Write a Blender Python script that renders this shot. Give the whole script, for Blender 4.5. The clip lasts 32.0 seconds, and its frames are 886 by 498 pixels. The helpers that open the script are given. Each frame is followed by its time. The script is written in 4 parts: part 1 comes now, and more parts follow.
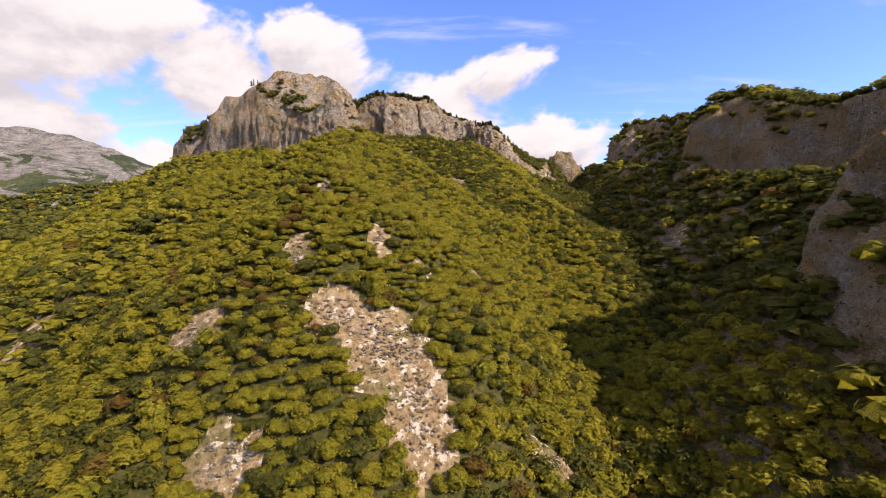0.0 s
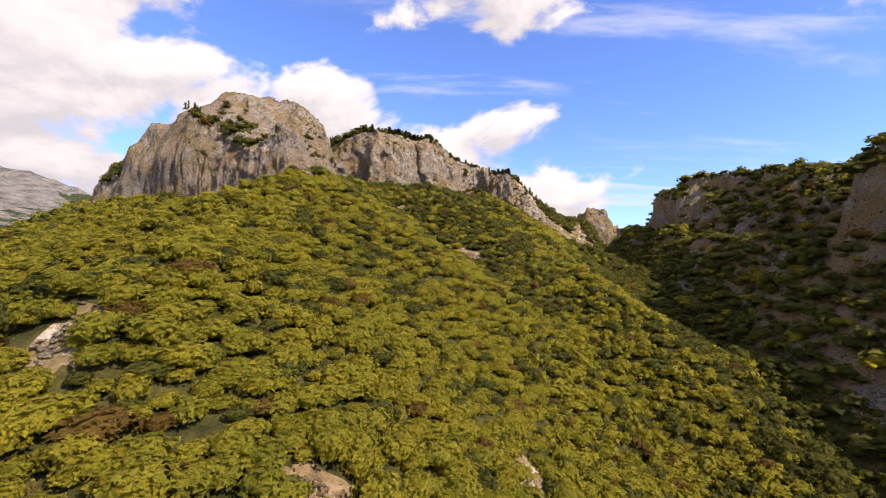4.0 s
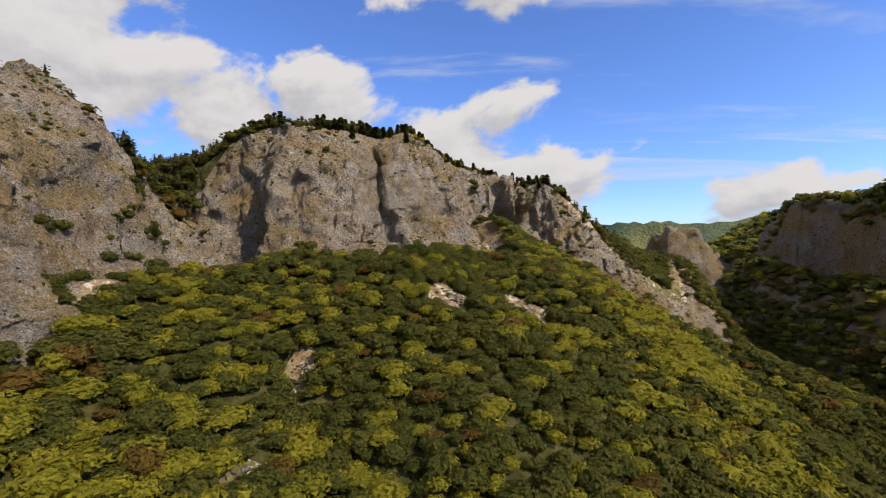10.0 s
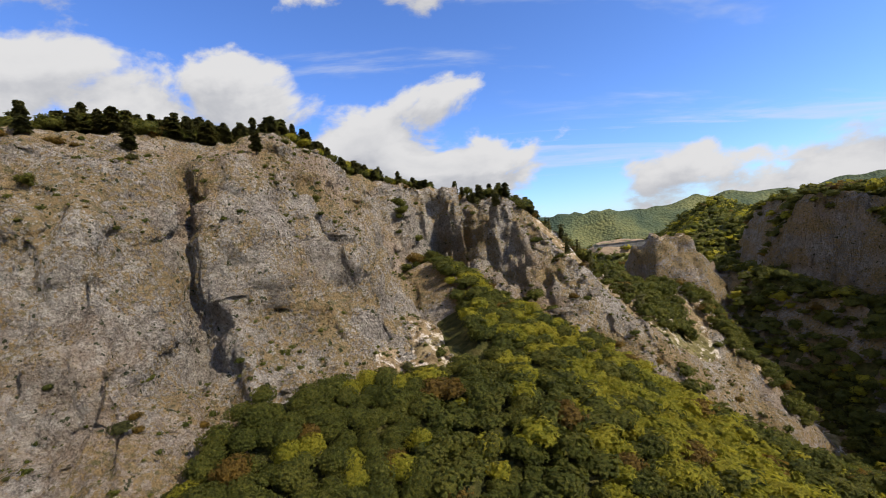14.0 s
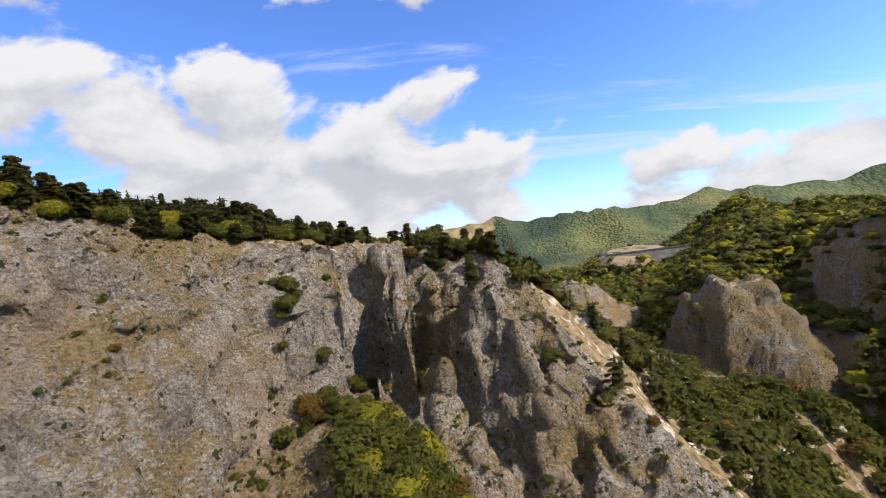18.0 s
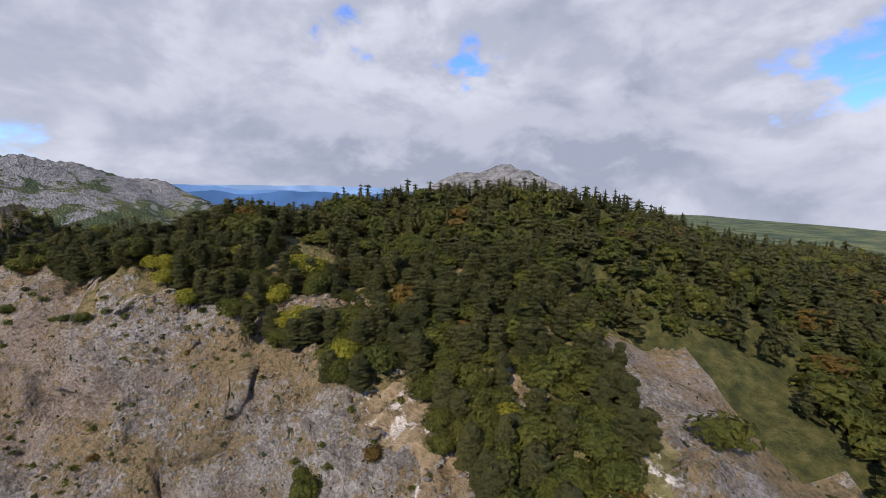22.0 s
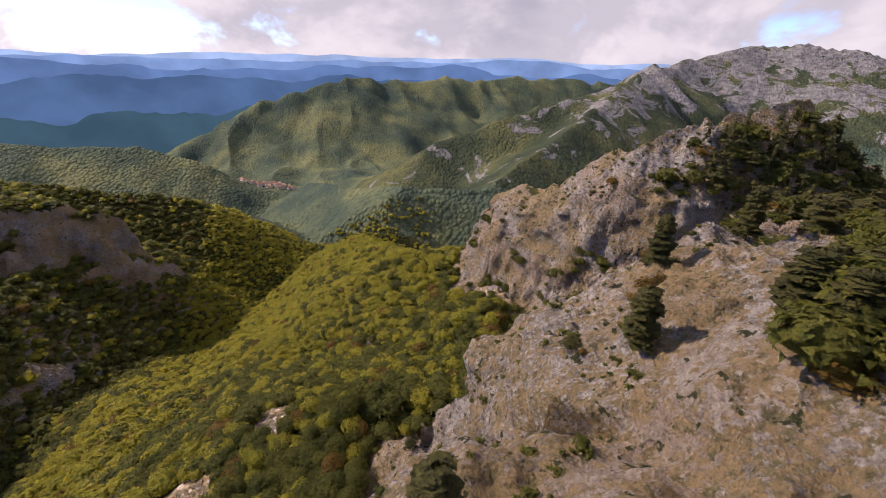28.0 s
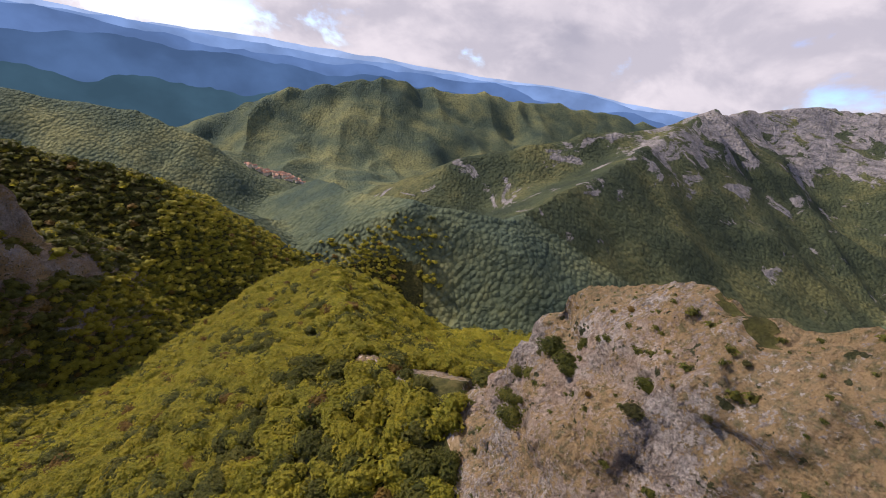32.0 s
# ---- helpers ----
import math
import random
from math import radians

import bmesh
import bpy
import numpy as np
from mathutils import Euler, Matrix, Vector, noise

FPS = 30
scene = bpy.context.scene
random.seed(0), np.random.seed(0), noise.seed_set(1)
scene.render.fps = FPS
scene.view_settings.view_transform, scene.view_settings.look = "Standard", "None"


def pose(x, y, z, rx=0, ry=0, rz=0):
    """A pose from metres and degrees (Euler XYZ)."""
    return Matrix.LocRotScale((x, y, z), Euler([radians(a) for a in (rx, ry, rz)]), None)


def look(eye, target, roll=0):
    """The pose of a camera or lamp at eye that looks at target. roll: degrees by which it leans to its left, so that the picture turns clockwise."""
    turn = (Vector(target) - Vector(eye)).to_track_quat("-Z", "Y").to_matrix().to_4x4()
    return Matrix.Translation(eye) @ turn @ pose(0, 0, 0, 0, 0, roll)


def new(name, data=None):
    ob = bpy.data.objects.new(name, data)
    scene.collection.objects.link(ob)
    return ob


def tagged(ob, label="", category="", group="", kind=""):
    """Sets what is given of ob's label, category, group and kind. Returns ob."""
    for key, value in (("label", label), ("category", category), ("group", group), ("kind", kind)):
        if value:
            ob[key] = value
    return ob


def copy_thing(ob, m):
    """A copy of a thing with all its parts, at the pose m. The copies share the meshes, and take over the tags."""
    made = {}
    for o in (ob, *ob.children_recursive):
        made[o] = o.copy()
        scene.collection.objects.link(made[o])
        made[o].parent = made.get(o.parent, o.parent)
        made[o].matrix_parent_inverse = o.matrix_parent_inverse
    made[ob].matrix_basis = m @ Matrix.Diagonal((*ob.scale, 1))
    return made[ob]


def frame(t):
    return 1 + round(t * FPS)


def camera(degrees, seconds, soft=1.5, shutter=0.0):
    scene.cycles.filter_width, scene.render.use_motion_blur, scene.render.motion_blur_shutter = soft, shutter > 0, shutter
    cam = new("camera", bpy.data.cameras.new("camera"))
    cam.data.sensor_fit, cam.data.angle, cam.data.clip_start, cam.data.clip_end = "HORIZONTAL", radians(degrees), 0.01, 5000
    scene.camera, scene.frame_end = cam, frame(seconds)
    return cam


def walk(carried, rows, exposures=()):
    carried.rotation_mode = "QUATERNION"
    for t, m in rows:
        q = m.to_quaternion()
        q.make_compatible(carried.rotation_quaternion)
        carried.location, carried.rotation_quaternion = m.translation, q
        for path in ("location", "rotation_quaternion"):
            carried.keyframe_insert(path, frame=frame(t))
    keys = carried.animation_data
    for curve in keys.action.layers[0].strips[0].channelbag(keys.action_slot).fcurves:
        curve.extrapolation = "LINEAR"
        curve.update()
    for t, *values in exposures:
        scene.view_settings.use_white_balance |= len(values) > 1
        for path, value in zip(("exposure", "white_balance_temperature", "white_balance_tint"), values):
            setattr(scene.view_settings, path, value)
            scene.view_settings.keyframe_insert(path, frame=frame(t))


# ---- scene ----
cam = camera(92.57, 32.0, soft=1.0)
PATH = [
    (0.0, (12.19, 0.00, -2.51), (12.53, 99.78, -9.18), -2.02),
    (0.5, (12.20, 17.90, -0.06), (13.02, 117.80, -4.49), -1.93),
    (1.0, (12.07, 34.72, 2.58), (13.33, 134.70, 1.15), -1.95),
    (1.5, (11.94, 51.06, 5.16), (13.62, 151.03, 6.68), -2.17),
    (2.0, (12.34, 65.46, 8.22), (14.15, 165.42, 10.52), -2.56),
    (2.5, (12.21, 79.55, 11.49), (14.40, 179.51, 13.19), -2.77),
    (3.0, (12.42, 93.01, 14.33), (14.37, 192.98, 15.98), -2.47),
    (3.5, (12.37, 107.17, 17.59), (13.55, 207.10, 21.16), -1.51),
    (4.0, (12.60, 119.56, 21.45), (12.79, 219.47, 25.77), -0.18),
    (4.5, (12.59, 130.85, 25.86), (12.19, 230.77, 29.83), 0.51),
    (6.5, (15.79, 182.00, 44.28), (15.03, 281.99, 43.08), -0.37),
    (7.0, (15.48, 197.58, 50.25), (13.44, 297.54, 48.16), -1.36),
    (7.5, (15.54, 212.62, 55.60), (13.11, 312.55, 52.60), -1.70),
    (8.0, (15.82, 227.91, 60.95), (13.73, 327.82, 57.14), -1.80),
    (8.5, (16.48, 243.71, 66.35), (14.59, 343.59, 61.75), -1.95),
    (9.0, (17.25, 259.80, 71.38), (15.57, 359.65, 66.16), -2.22),
    (9.5, (18.69, 275.56, 74.62), (16.99, 375.47, 70.67), -2.51),
    (10.0, (18.68, 292.18, 79.17), (17.61, 392.17, 79.71), -2.98),
    (10.5, (19.37, 307.45, 82.86), (18.66, 407.44, 84.24), -3.28),
    (11.0, (20.44, 321.87, 86.66), (20.02, 421.86, 87.87), -3.63),
    (11.5, (21.42, 332.81, 89.92), (23.72, 432.78, 90.35), -3.06),
    (12.0, (22.50, 341.72, 92.05), (29.28, 441.49, 92.08), -3.39),
    (12.5, (23.71, 350.49, 93.98), (34.20, 449.94, 93.78), -5.58),
    (13.0, (24.98, 358.92, 96.51), (37.46, 458.13, 95.66), -7.13),
    (13.5, (26.79, 367.29, 98.84), (39.58, 466.46, 97.49), -7.51),
    (14.0, (29.08, 375.00, 101.05), (41.88, 474.16, 99.30), -7.78),
    (14.5, (31.60, 382.50, 102.69), (44.21, 481.69, 100.99), -8.57),
    (16.5, (45.26, 418.36, 112.98), (56.83, 517.67, 111.01), -8.03),
    (17.0, (48.68, 426.72, 115.05), (61.28, 525.90, 112.98), -10.19),
    (17.5, (52.58, 438.82, 118.71), (65.55, 537.94, 116.20), -10.30),
    (18.0, (56.81, 450.64, 122.37), (69.57, 549.78, 119.40), -9.56),
    (18.5, (60.85, 461.84, 126.06), (71.99, 561.16, 122.72), -8.82),
    (19.0, (65.63, 472.38, 129.52), (69.20, 572.27, 126.44), -7.99),
    (19.5, (71.12, 481.95, 132.59), (60.76, 581.38, 130.05), -8.47),
    (20.0, (76.02, 492.00, 136.72), (48.43, 588.00, 132.02), -9.21),
    (20.5, (81.11, 502.24, 139.86), (33.22, 589.82, 133.74), -7.22),
    (21.0, (84.98, 514.89, 143.67), (15.99, 586.86, 135.90), -3.04),
    (21.5, (85.77, 528.72, 148.53), (-0.29, 578.55, 137.98), 0.12),
    (22.0, (82.81, 543.71, 153.65), (-14.13, 563.97, 139.79), 2.24),
    (22.5, (73.89, 556.61, 159.84), (-23.19, 544.09, 139.39), 2.73),
    (23.0, (60.32, 566.41, 163.48), (-25.14, 521.48, 137.43), 0.33),
    (23.5, (49.69, 566.35, 164.22), (-20.84, 501.08, 136.57), -0.08),
    (24.0, (40.14, 562.66, 163.82), (-12.28, 482.84, 134.13), 0.47),
    (24.5, (31.65, 557.73, 163.42), (-0.40, 468.73, 130.98), 0.59),
    (25.0, (24.85, 550.83, 162.25), (9.70, 458.67, 126.50), 0.57),
    (25.5, (20.19, 544.63, 162.53), (11.78, 452.61, 124.29), 0.67),
    (27.5, (9.22, 499.19, 152.15), (-13.02, 410.67, 111.29), 2.93),
    (28.0, (8.38, 487.28, 149.19), (-23.21, 401.94, 107.74), 1.70),
    (28.5, (7.40, 475.29, 146.84), (-32.90, 393.82, 105.13), -1.05),
    (29.0, (4.49, 462.90, 144.52), (-39.69, 383.12, 103.49), -2.97),
    (29.5, (0.39, 451.16, 141.99), (-44.45, 371.15, 102.15), -3.51),
    (30.0, (-3.73, 440.22, 138.66), (-48.51, 359.82, 99.54), -2.56),
    (30.5, (-8.58, 428.97, 136.80), (-52.80, 348.53, 97.13), -2.02),
    (31.0, (-14.16, 416.78, 132.99), (-56.87, 334.70, 95.06), -0.10),
    (31.5, (-21.83, 402.41, 129.04), (-58.31, 317.05, 91.85), 4.98),
    (32.0, (-28.05, 389.71, 125.29), (-56.95, 302.05, 86.81), 10.11),
]
walk(cam, [(t, look(eye, target, roll)) for t, eye, target, roll in PATH],
     exposures=((0.0, 0.6, 7000, 22), (4.5, 0.65, 7000, 20), (7.5, 0.35, 6900, 15), (10.0, 0.15, 6700, 12), (14.0, 0.2, 6500, 10), (19.0, 0.45, 6400, 12), (21.0, 0.3, 6000, 16), (24.0, 0.0, 5800, 14), (28.0, 0.4, 6600, 28), (32.0, 0.35, 6500, 25)))


# ---- world, sun ----
SUN_AZ, SUN_EL = radians(-38.0), radians(37.0)      # azimuth from +x towards +y
sun_dir = Vector((math.cos(SUN_AZ) * math.cos(SUN_EL), math.sin(SUN_AZ) * math.cos(SUN_EL), math.sin(SUN_EL)))
sun = new("sun", bpy.data.lights.new("sun", "SUN"))
sun.data.energy, sun.data.angle, sun.data.color = 5.0, radians(0.6), (1.0, 0.91, 0.75)
sun.matrix_world = look((0, 0, 0), tuple(-sun_dir))

world = bpy.data.worlds.new("sky")
scene.world = world
world.use_nodes = True
wn, wl = world.node_tree.nodes, world.node_tree.links
wn.clear()


def wnode(kind, **kw):
    n = wn.new(kind)
    for k, v in kw.items():
        if k in n.inputs:
            n.inputs[k].default_value = v
    return n


def wmath(op, a, b=None, c=None, clamp=False):
    n = wn.new("ShaderNodeMath")
    n.operation, n.use_clamp = op, clamp
    for i, v in enumerate((a, b, c)):
        if v is None:
            continue
        if isinstance(v, (int, float)):
            n.inputs[i].default_value = v
        else:
            wl.new(v, n.inputs[i])
    return n.outputs[0]


sky = wn.new("ShaderNodeTexSky")
sky.sky_type, sky.sun_disc = "NISHITA", False
sky.sun_elevation, sky.sun_rotation = SUN_EL, math.pi / 2 - SUN_AZ
sky.altitude, sky.air_density, sky.dust_density, sky.ozone_density = 300, 1.0, 0.3, 2.0
tc = wn.new("ShaderNodeTexCoord")
sep = wn.new("ShaderNodeSeparateXYZ")
wl.new(tc.outputs["Generated"], sep.inputs[0])
# clouds lie on a flat layer: the direction is spread over a plane overhead
zc = wmath("ADD", wmath("MAXIMUM", sep.outputs[2], 0.0), 0.16)
comb = wn.new("ShaderNodeCombineXYZ")
wl.new(wmath("DIVIDE", sep.outputs[0], zc), comb.inputs[0])
wl.new(wmath("DIVIDE", sep.outputs[1], zc), comb.inputs[1])


def wnoise(vec, scale, detail, rough, off=(0, 0, 0), dist=0.0):
    m = wn.new("ShaderNodeMapping")
    m.inputs["Location"].default_value = off
    wl.new(vec, m.inputs["Vector"])
    n = wn.new("ShaderNodeTexNoise")
    n.inputs["Scale"].default_value, n.inputs["Detail"].default_value = scale, detail
    n.inputs["Roughness"].default_value, n.inputs["Distortion"].default_value = rough, dist
    wl.new(m.outputs[0], n.inputs["Vector"])
    return n.outputs["Fac"]


def wmap(value, a, b, lo=0.0, hi=1.0):
    n = wn.new("ShaderNodeMapRange")
    n.interpolation_type = "SMOOTHSTEP"
    for k, v in (("From Min", a), ("From Max", b), ("To Min", lo), ("To Max", hi)):
        n.inputs[k].default_value = v
    wl.new(value, n.inputs["Value"])
    return n.outputs[0]


def wmix(fac, a, b, blend="MIX"):
    n = wn.new("ShaderNodeMix")
    n.data_type, n.blend_type = "RGBA", blend
    for sock, v in ((n.inputs["Factor"], fac), (n.inputs["A"], a), (n.inputs["B"], b)):
        if isinstance(v, tuple):
            sock.default_value = (*v, 1)
        elif isinstance(v, float):
            sock.default_value = v
        else:
            wl.new(v, sock)
    return n.outputs["Result"]


def moved(vec, by, scale=(1, 1, 1)):
    m = wn.new("ShaderNodeMapping")
    m.inputs["Location"].default_value, m.inputs["Scale"].default_value = by, scale
    wl.new(vec, m.inputs["Vector"])
    return m.outputs[0]


# heaped clouds: broad masses with puffy rims, thicker towards the west (-x)
west = wmath("MULTIPLY", sep.outputs[0], -0.13)
low = wmap(sep.outputs[2], 0.02, 0.30, 0.10, 0.0)


def heaped(by):
    v = moved(tc.outputs["Generated"], by, (1, 1, 1.7))
    d = wmath("ADD", wmath("MULTIPLY", wnoise(v, 1.5, 2, 0.5, (3.4, 1.2, 0.4)), 0.85), wmath("MULTIPLY", wnoise(v, 5.0, 10, 0.56, (0.3, 0.9, 0.2), 0.25), 0.60))
    return wmath("ADD", wmath("ADD", d, west), low)


dens = heaped((0, 0, 0))
dens_lit = heaped((sun_dir.x * 0.05, sun_dir.y * 0.05, 0.075))
cover = wmap(dens, 0.715, 0.785)
rim = wmap(wmath("SUBTRACT", dens_lit, dens), -0.10, 0.10, 0.95, 0.05)
deepness = wmap(dens, 0.82, 1.05, 0.0, 0.62)
shade = wmath("MULTIPLY", wmath("ADD", wmath("SUBTRACT", 1.0, rim), deepness), 0.75, clamp=True)
ccol = wmix(shade, (8.6, 8.55, 8.6), (4.5, 4.7, 5.3))
# thin streaks high in the east
streaks = wmath("MULTIPLY", wmap(wnoise(moved(comb.outputs[0], (0, 0, 0), (0.35, 1.6, 1.0)), 1.3, 6, 0.6, (2.0, 5.0, 0.0), 0.6), 0.50, 0.68), 0.55)
deep = wmix(1.0, sky.outputs[0], (1.22, 1.66, 2.60), "MULTIPLY")
pale = wmix(streaks, deep, (7.5, 8.0, 8.8))
smix = wmix(cover, pale, ccol)
bg = wn.new("ShaderNodeBackground")
bg.inputs["Strength"].default_value = 0.078
wl.new(smix, bg.inputs["Color"])
wout = wn.new("ShaderNodeOutputWorld")
wl.new(bg.outputs[0], wout.inputs["Surface"])


# ---- materials ----
class Mat:
    """A small builder for node materials in world metres."""

    def __init__(self, name, rough=0.9, spec=0.2):
        self.m = bpy.data.materials.new(name)
        self.m.use_nodes = True
        self.n, self.l = self.m.node_tree.nodes, self.m.node_tree.links
        self.b = self.n["Principled BSDF"]
        self.b.inputs["Roughness"].default_value = rough
        self.b.inputs["Specular IOR Level"].default_value = spec
        self.geo = self.n.new("ShaderNodeNewGeometry")
        self.pos = self.geo.outputs["Position"]

    def noise(self, scale, detail=4, rough=0.55, stretch=(1, 1, 1), dist=0.0, off=(0, 0, 0)):
        mp = self.n.new("ShaderNodeMapping")
        mp.inputs["Scale"].default_value, mp.inputs["Location"].default_value = stretch, off
        self.l.new(self.pos, mp.inputs["Vector"])
        t = self.n.new("ShaderNodeTexNoise")
        for k, v in (("Scale", scale), ("Detail", detail), ("Roughness", rough), ("Distortion", dist)):
            t.inputs[k].default_value = v
        self.l.new(mp.outputs[0], t.inputs["Vector"])
        return t.outputs["Fac"]

    def voronoi(self, scale, stretch=(1, 1, 1), feature="DISTANCE_TO_EDGE"):
        mp = self.n.new("ShaderNodeMapping")
        mp.inputs["Scale"].default_value = stretch
        self.l.new(self.pos, mp.inputs["Vector"])
        t = self.n.new("ShaderNodeTexVoronoi")
        t.feature = feature
        t.inputs["Scale"].default_value = scale
        self.l.new(mp.outputs[0], t.inputs["Vector"])
        return t.outputs["Distance"]

    def ramp(self, fac, *stops):
        r = self.n.new("ShaderNodeValToRGB")
        e = r.color_ramp.elements
        while len(e) < len(stops):
            e.new(0.5)
        for el, (p, c) in zip(e, stops):
            el.position, el.color = p, (*c, 1) if len(c) == 3 else c
        self.l.new(fac, r.inputs[0])
        return r.outputs[0]

    def range(self, fac, a, b, lo=0.0, hi=1.0):
        r = self.n.new("ShaderNodeMapRange")
        r.interpolation_type = "SMOOTHSTEP"
        for k, v in (("From Min", a), ("From Max", b), ("To Min", lo), ("To Max", hi)):
            r.inputs[k].default_value = v
        self.l.new(fac, r.inputs["Value"])
        return r.outputs[0]

    def mix(self, fac, a, b, blend="MIX"):
        x = self.n.new("ShaderNodeMix")
        x.data_type, x.blend_type = "RGBA", blend
        for sock, v in ((x.inputs["Factor"], fac), (x.inputs["A"], a), (x.inputs["B"], b)):
            if isinstance(v, tuple):
                sock.default_value = (*v, 1)
            elif isinstance(v, (int, float)):
                sock.default_value = v
            else:
                self.l.new(v, sock)
        return x.outputs["Result"]

    def math(self, op, a, b=0.0, clamp=False):
        x = self.n.new("ShaderNodeMath")
        x.operation, x.use_clamp = op, clamp
        for i, v in enumerate((a, b)):
            if isinstance(v, (int, float)):
                x.inputs[i].default_value = v
            else:
                self.l.new(v, x.inputs[i])
        return x.outputs[0]

    def up(self):
        s = self.n.new("ShaderNodeSeparateXYZ")
        self.l.new(self.geo.outputs["Normal"], s.inputs[0])
        return s.outputs[2]

    def color(self, c):
        if isinstance(c, tuple):
            self.b.inputs["Base Color"].default_value = (*c, 1)
        else:
            self.l.new(c, self.b.inputs["Base Color"])
        return self

    def bump(self, *layers):
        last = None
        for h, dist in layers:
            bp = self.n.new("ShaderNodeBump")
            bp.inputs["Strength"].default_value, bp.inputs["Distance"].default_value = 1.0, dist
            self.l.new(h, bp.inputs["Height"])
            if last:
                self.l.new(last, bp.inputs["Normal"])
            last = bp.outputs[0]
        self.l.new(last, self.b.inputs["Normal"])
        return self


def rock_material(name, light, mid, dark, grass=(0.35, 0.235, 0.105), cover=0.0):
    """Weathered limestone with pits, beds, stains and dry grass on the ledges."""
    m = Mat(name, 0.92, 0.12)
    grain = m.noise(0.55, 10, 0.72)
    block = m.noise(0.16, 8, 0.64, (1, 1, 1.7), 0.6)
    streak = m.noise(0.10, 6, 0.6, (1, 1, 0.30), 0.8, (3, 1, 8))
    fine = m.noise(2.6, 6, 0.70)
    ridged = m.math("ABSOLUTE", m.math("SUBTRACT", m.noise(0.30, 8, 0.66, (1, 1, 1.1), 1.2, (5, 5, 1)), 0.5))
    cracks = m.voronoi(0.42, (1.0, 1.0, 0.55))
    rubble = m.voronoi(1.25, (1.0, 1.0, 1.25), "F1")
    gravel = m.voronoi(3.4, (1.0, 1.0, 1.2), "F1")
    tone = m.math("ADD", m.math("MULTIPLY", m.math("ADD", grain, fine), 0.3), m.math("MULTIPLY", m.math("ADD", streak, block), 0.2))
    tone = m.math("ADD", tone, m.math("MULTIPLY", m.math("SUBTRACT", 0.5, m.math("ADD", m.math("MULTIPLY", rubble, 0.6), m.math("MULTIPLY", gravel, 0.5))), 0.13))
    c = m.ramp(tone, (0.40, dark), (0.485, mid), (0.56, light))
    c = m.mix(m.range(m.noise(0.045, 6, 0.64, off=(7, 2, 5)), 0.47, 0.62, 0, 0.5), c, (0.38, 0.25, 0.145))
    c = m.mix(m.range(ridged, 0.0, 0.02, 0.22, 0.0), c, (0.085, 0.07, 0.055))
    c = m.mix(m.range(cracks, 0.0, 0.035, 0.16, 0.0), c, (0.10, 0.085, 0.07))
    # tufts and dry grass gather in broad patches and where the face leans back
    patchy = m.math("SUBTRACT", m.noise(0.055, 9, 0.70, (1, 1, 1.3), 0.5, (1, 4, 2)), 0.5)
    tuft = m.math("SUBTRACT", m.noise(1.3, 6, 0.74, off=(4, 4, 4)), 0.5)
    lean = m.math("ADD", m.math("MULTIPLY", m.up(), 0.14), m.math("ADD", m.math("MULTIPLY", patchy, 2.1), m.math("MULTIPLY", tuft, 1.9)))
    turf = m.mix(m.range(m.noise(1.1, 6, 0.65), 0.42, 0.66), grass, (0.14, 0.12, 0.045))
    c = m.mix(m.range(lean, 0.07 - cover, 0.22 - cover, 0, 0.88), c, turf)
    spots = m.range(m.noise(0.62, 4, 0.55, off=(9, 9, 9)), 0.635, 0.67, 0, 0.95)
    c = m.mix(spots, c, (0.045, 0.052, 0.018))
    m.color(c)
    m.bump((block, 3.2), (grain, 2.2), (ridged, 0.8), (m.math("MINIMUM", cracks, 0.12), 1.0), (m.math("MULTIPLY", rubble, -1.0), 0.55), (m.math("MULTIPLY", gravel, -1.0), 0.22), (fine, 0.45))
    return m.m


ROCK = rock_material("limestone", (0.52, 0.46, 0.385), (0.335, 0.285, 0.23), (0.135, 0.113, 0.09), cover=0.05)
ROCK_DARK = rock_material("limestone_weathered", (0.44, 0.40, 0.37), (0.28, 0.255, 0.23), (0.12, 0.105, 0.095), cover=0.10)


def ground_material():
    """Forest soil, dry grass and broken white stone."""
    m = Mat("hillside", 0.95, 0.1)
    a, b, f = m.noise(0.05, 5, 0.6), m.noise(0.5, 7, 0.65), m.noise(3.5, 5, 0.6)
    soil = m.ramp(b, (0.35, (0.11, 0.075, 0.038)), (0.52, (0.24, 0.17, 0.09)), (0.68, (0.34, 0.25, 0.15)))
    green = m.ramp(b, (0.35, (0.045, 0.05, 0.014)), (0.65, (0.13, 0.125, 0.035)))
    c = m.mix(m.range(a, 0.48, 0.64, 0, 0.7), soil, green)
    stone = m.ramp(f, (0.3, (0.27, 0.225, 0.17)), (0.6, (0.58, 0.50, 0.40)))
    c = m.mix(m.range(m.noise(0.35, 8, 0.7, off=(4, 1, 0)), 0.53, 0.60), c, stone)
    m.color(c).bump((b, 0.9), (f, 0.18))
    return m.m


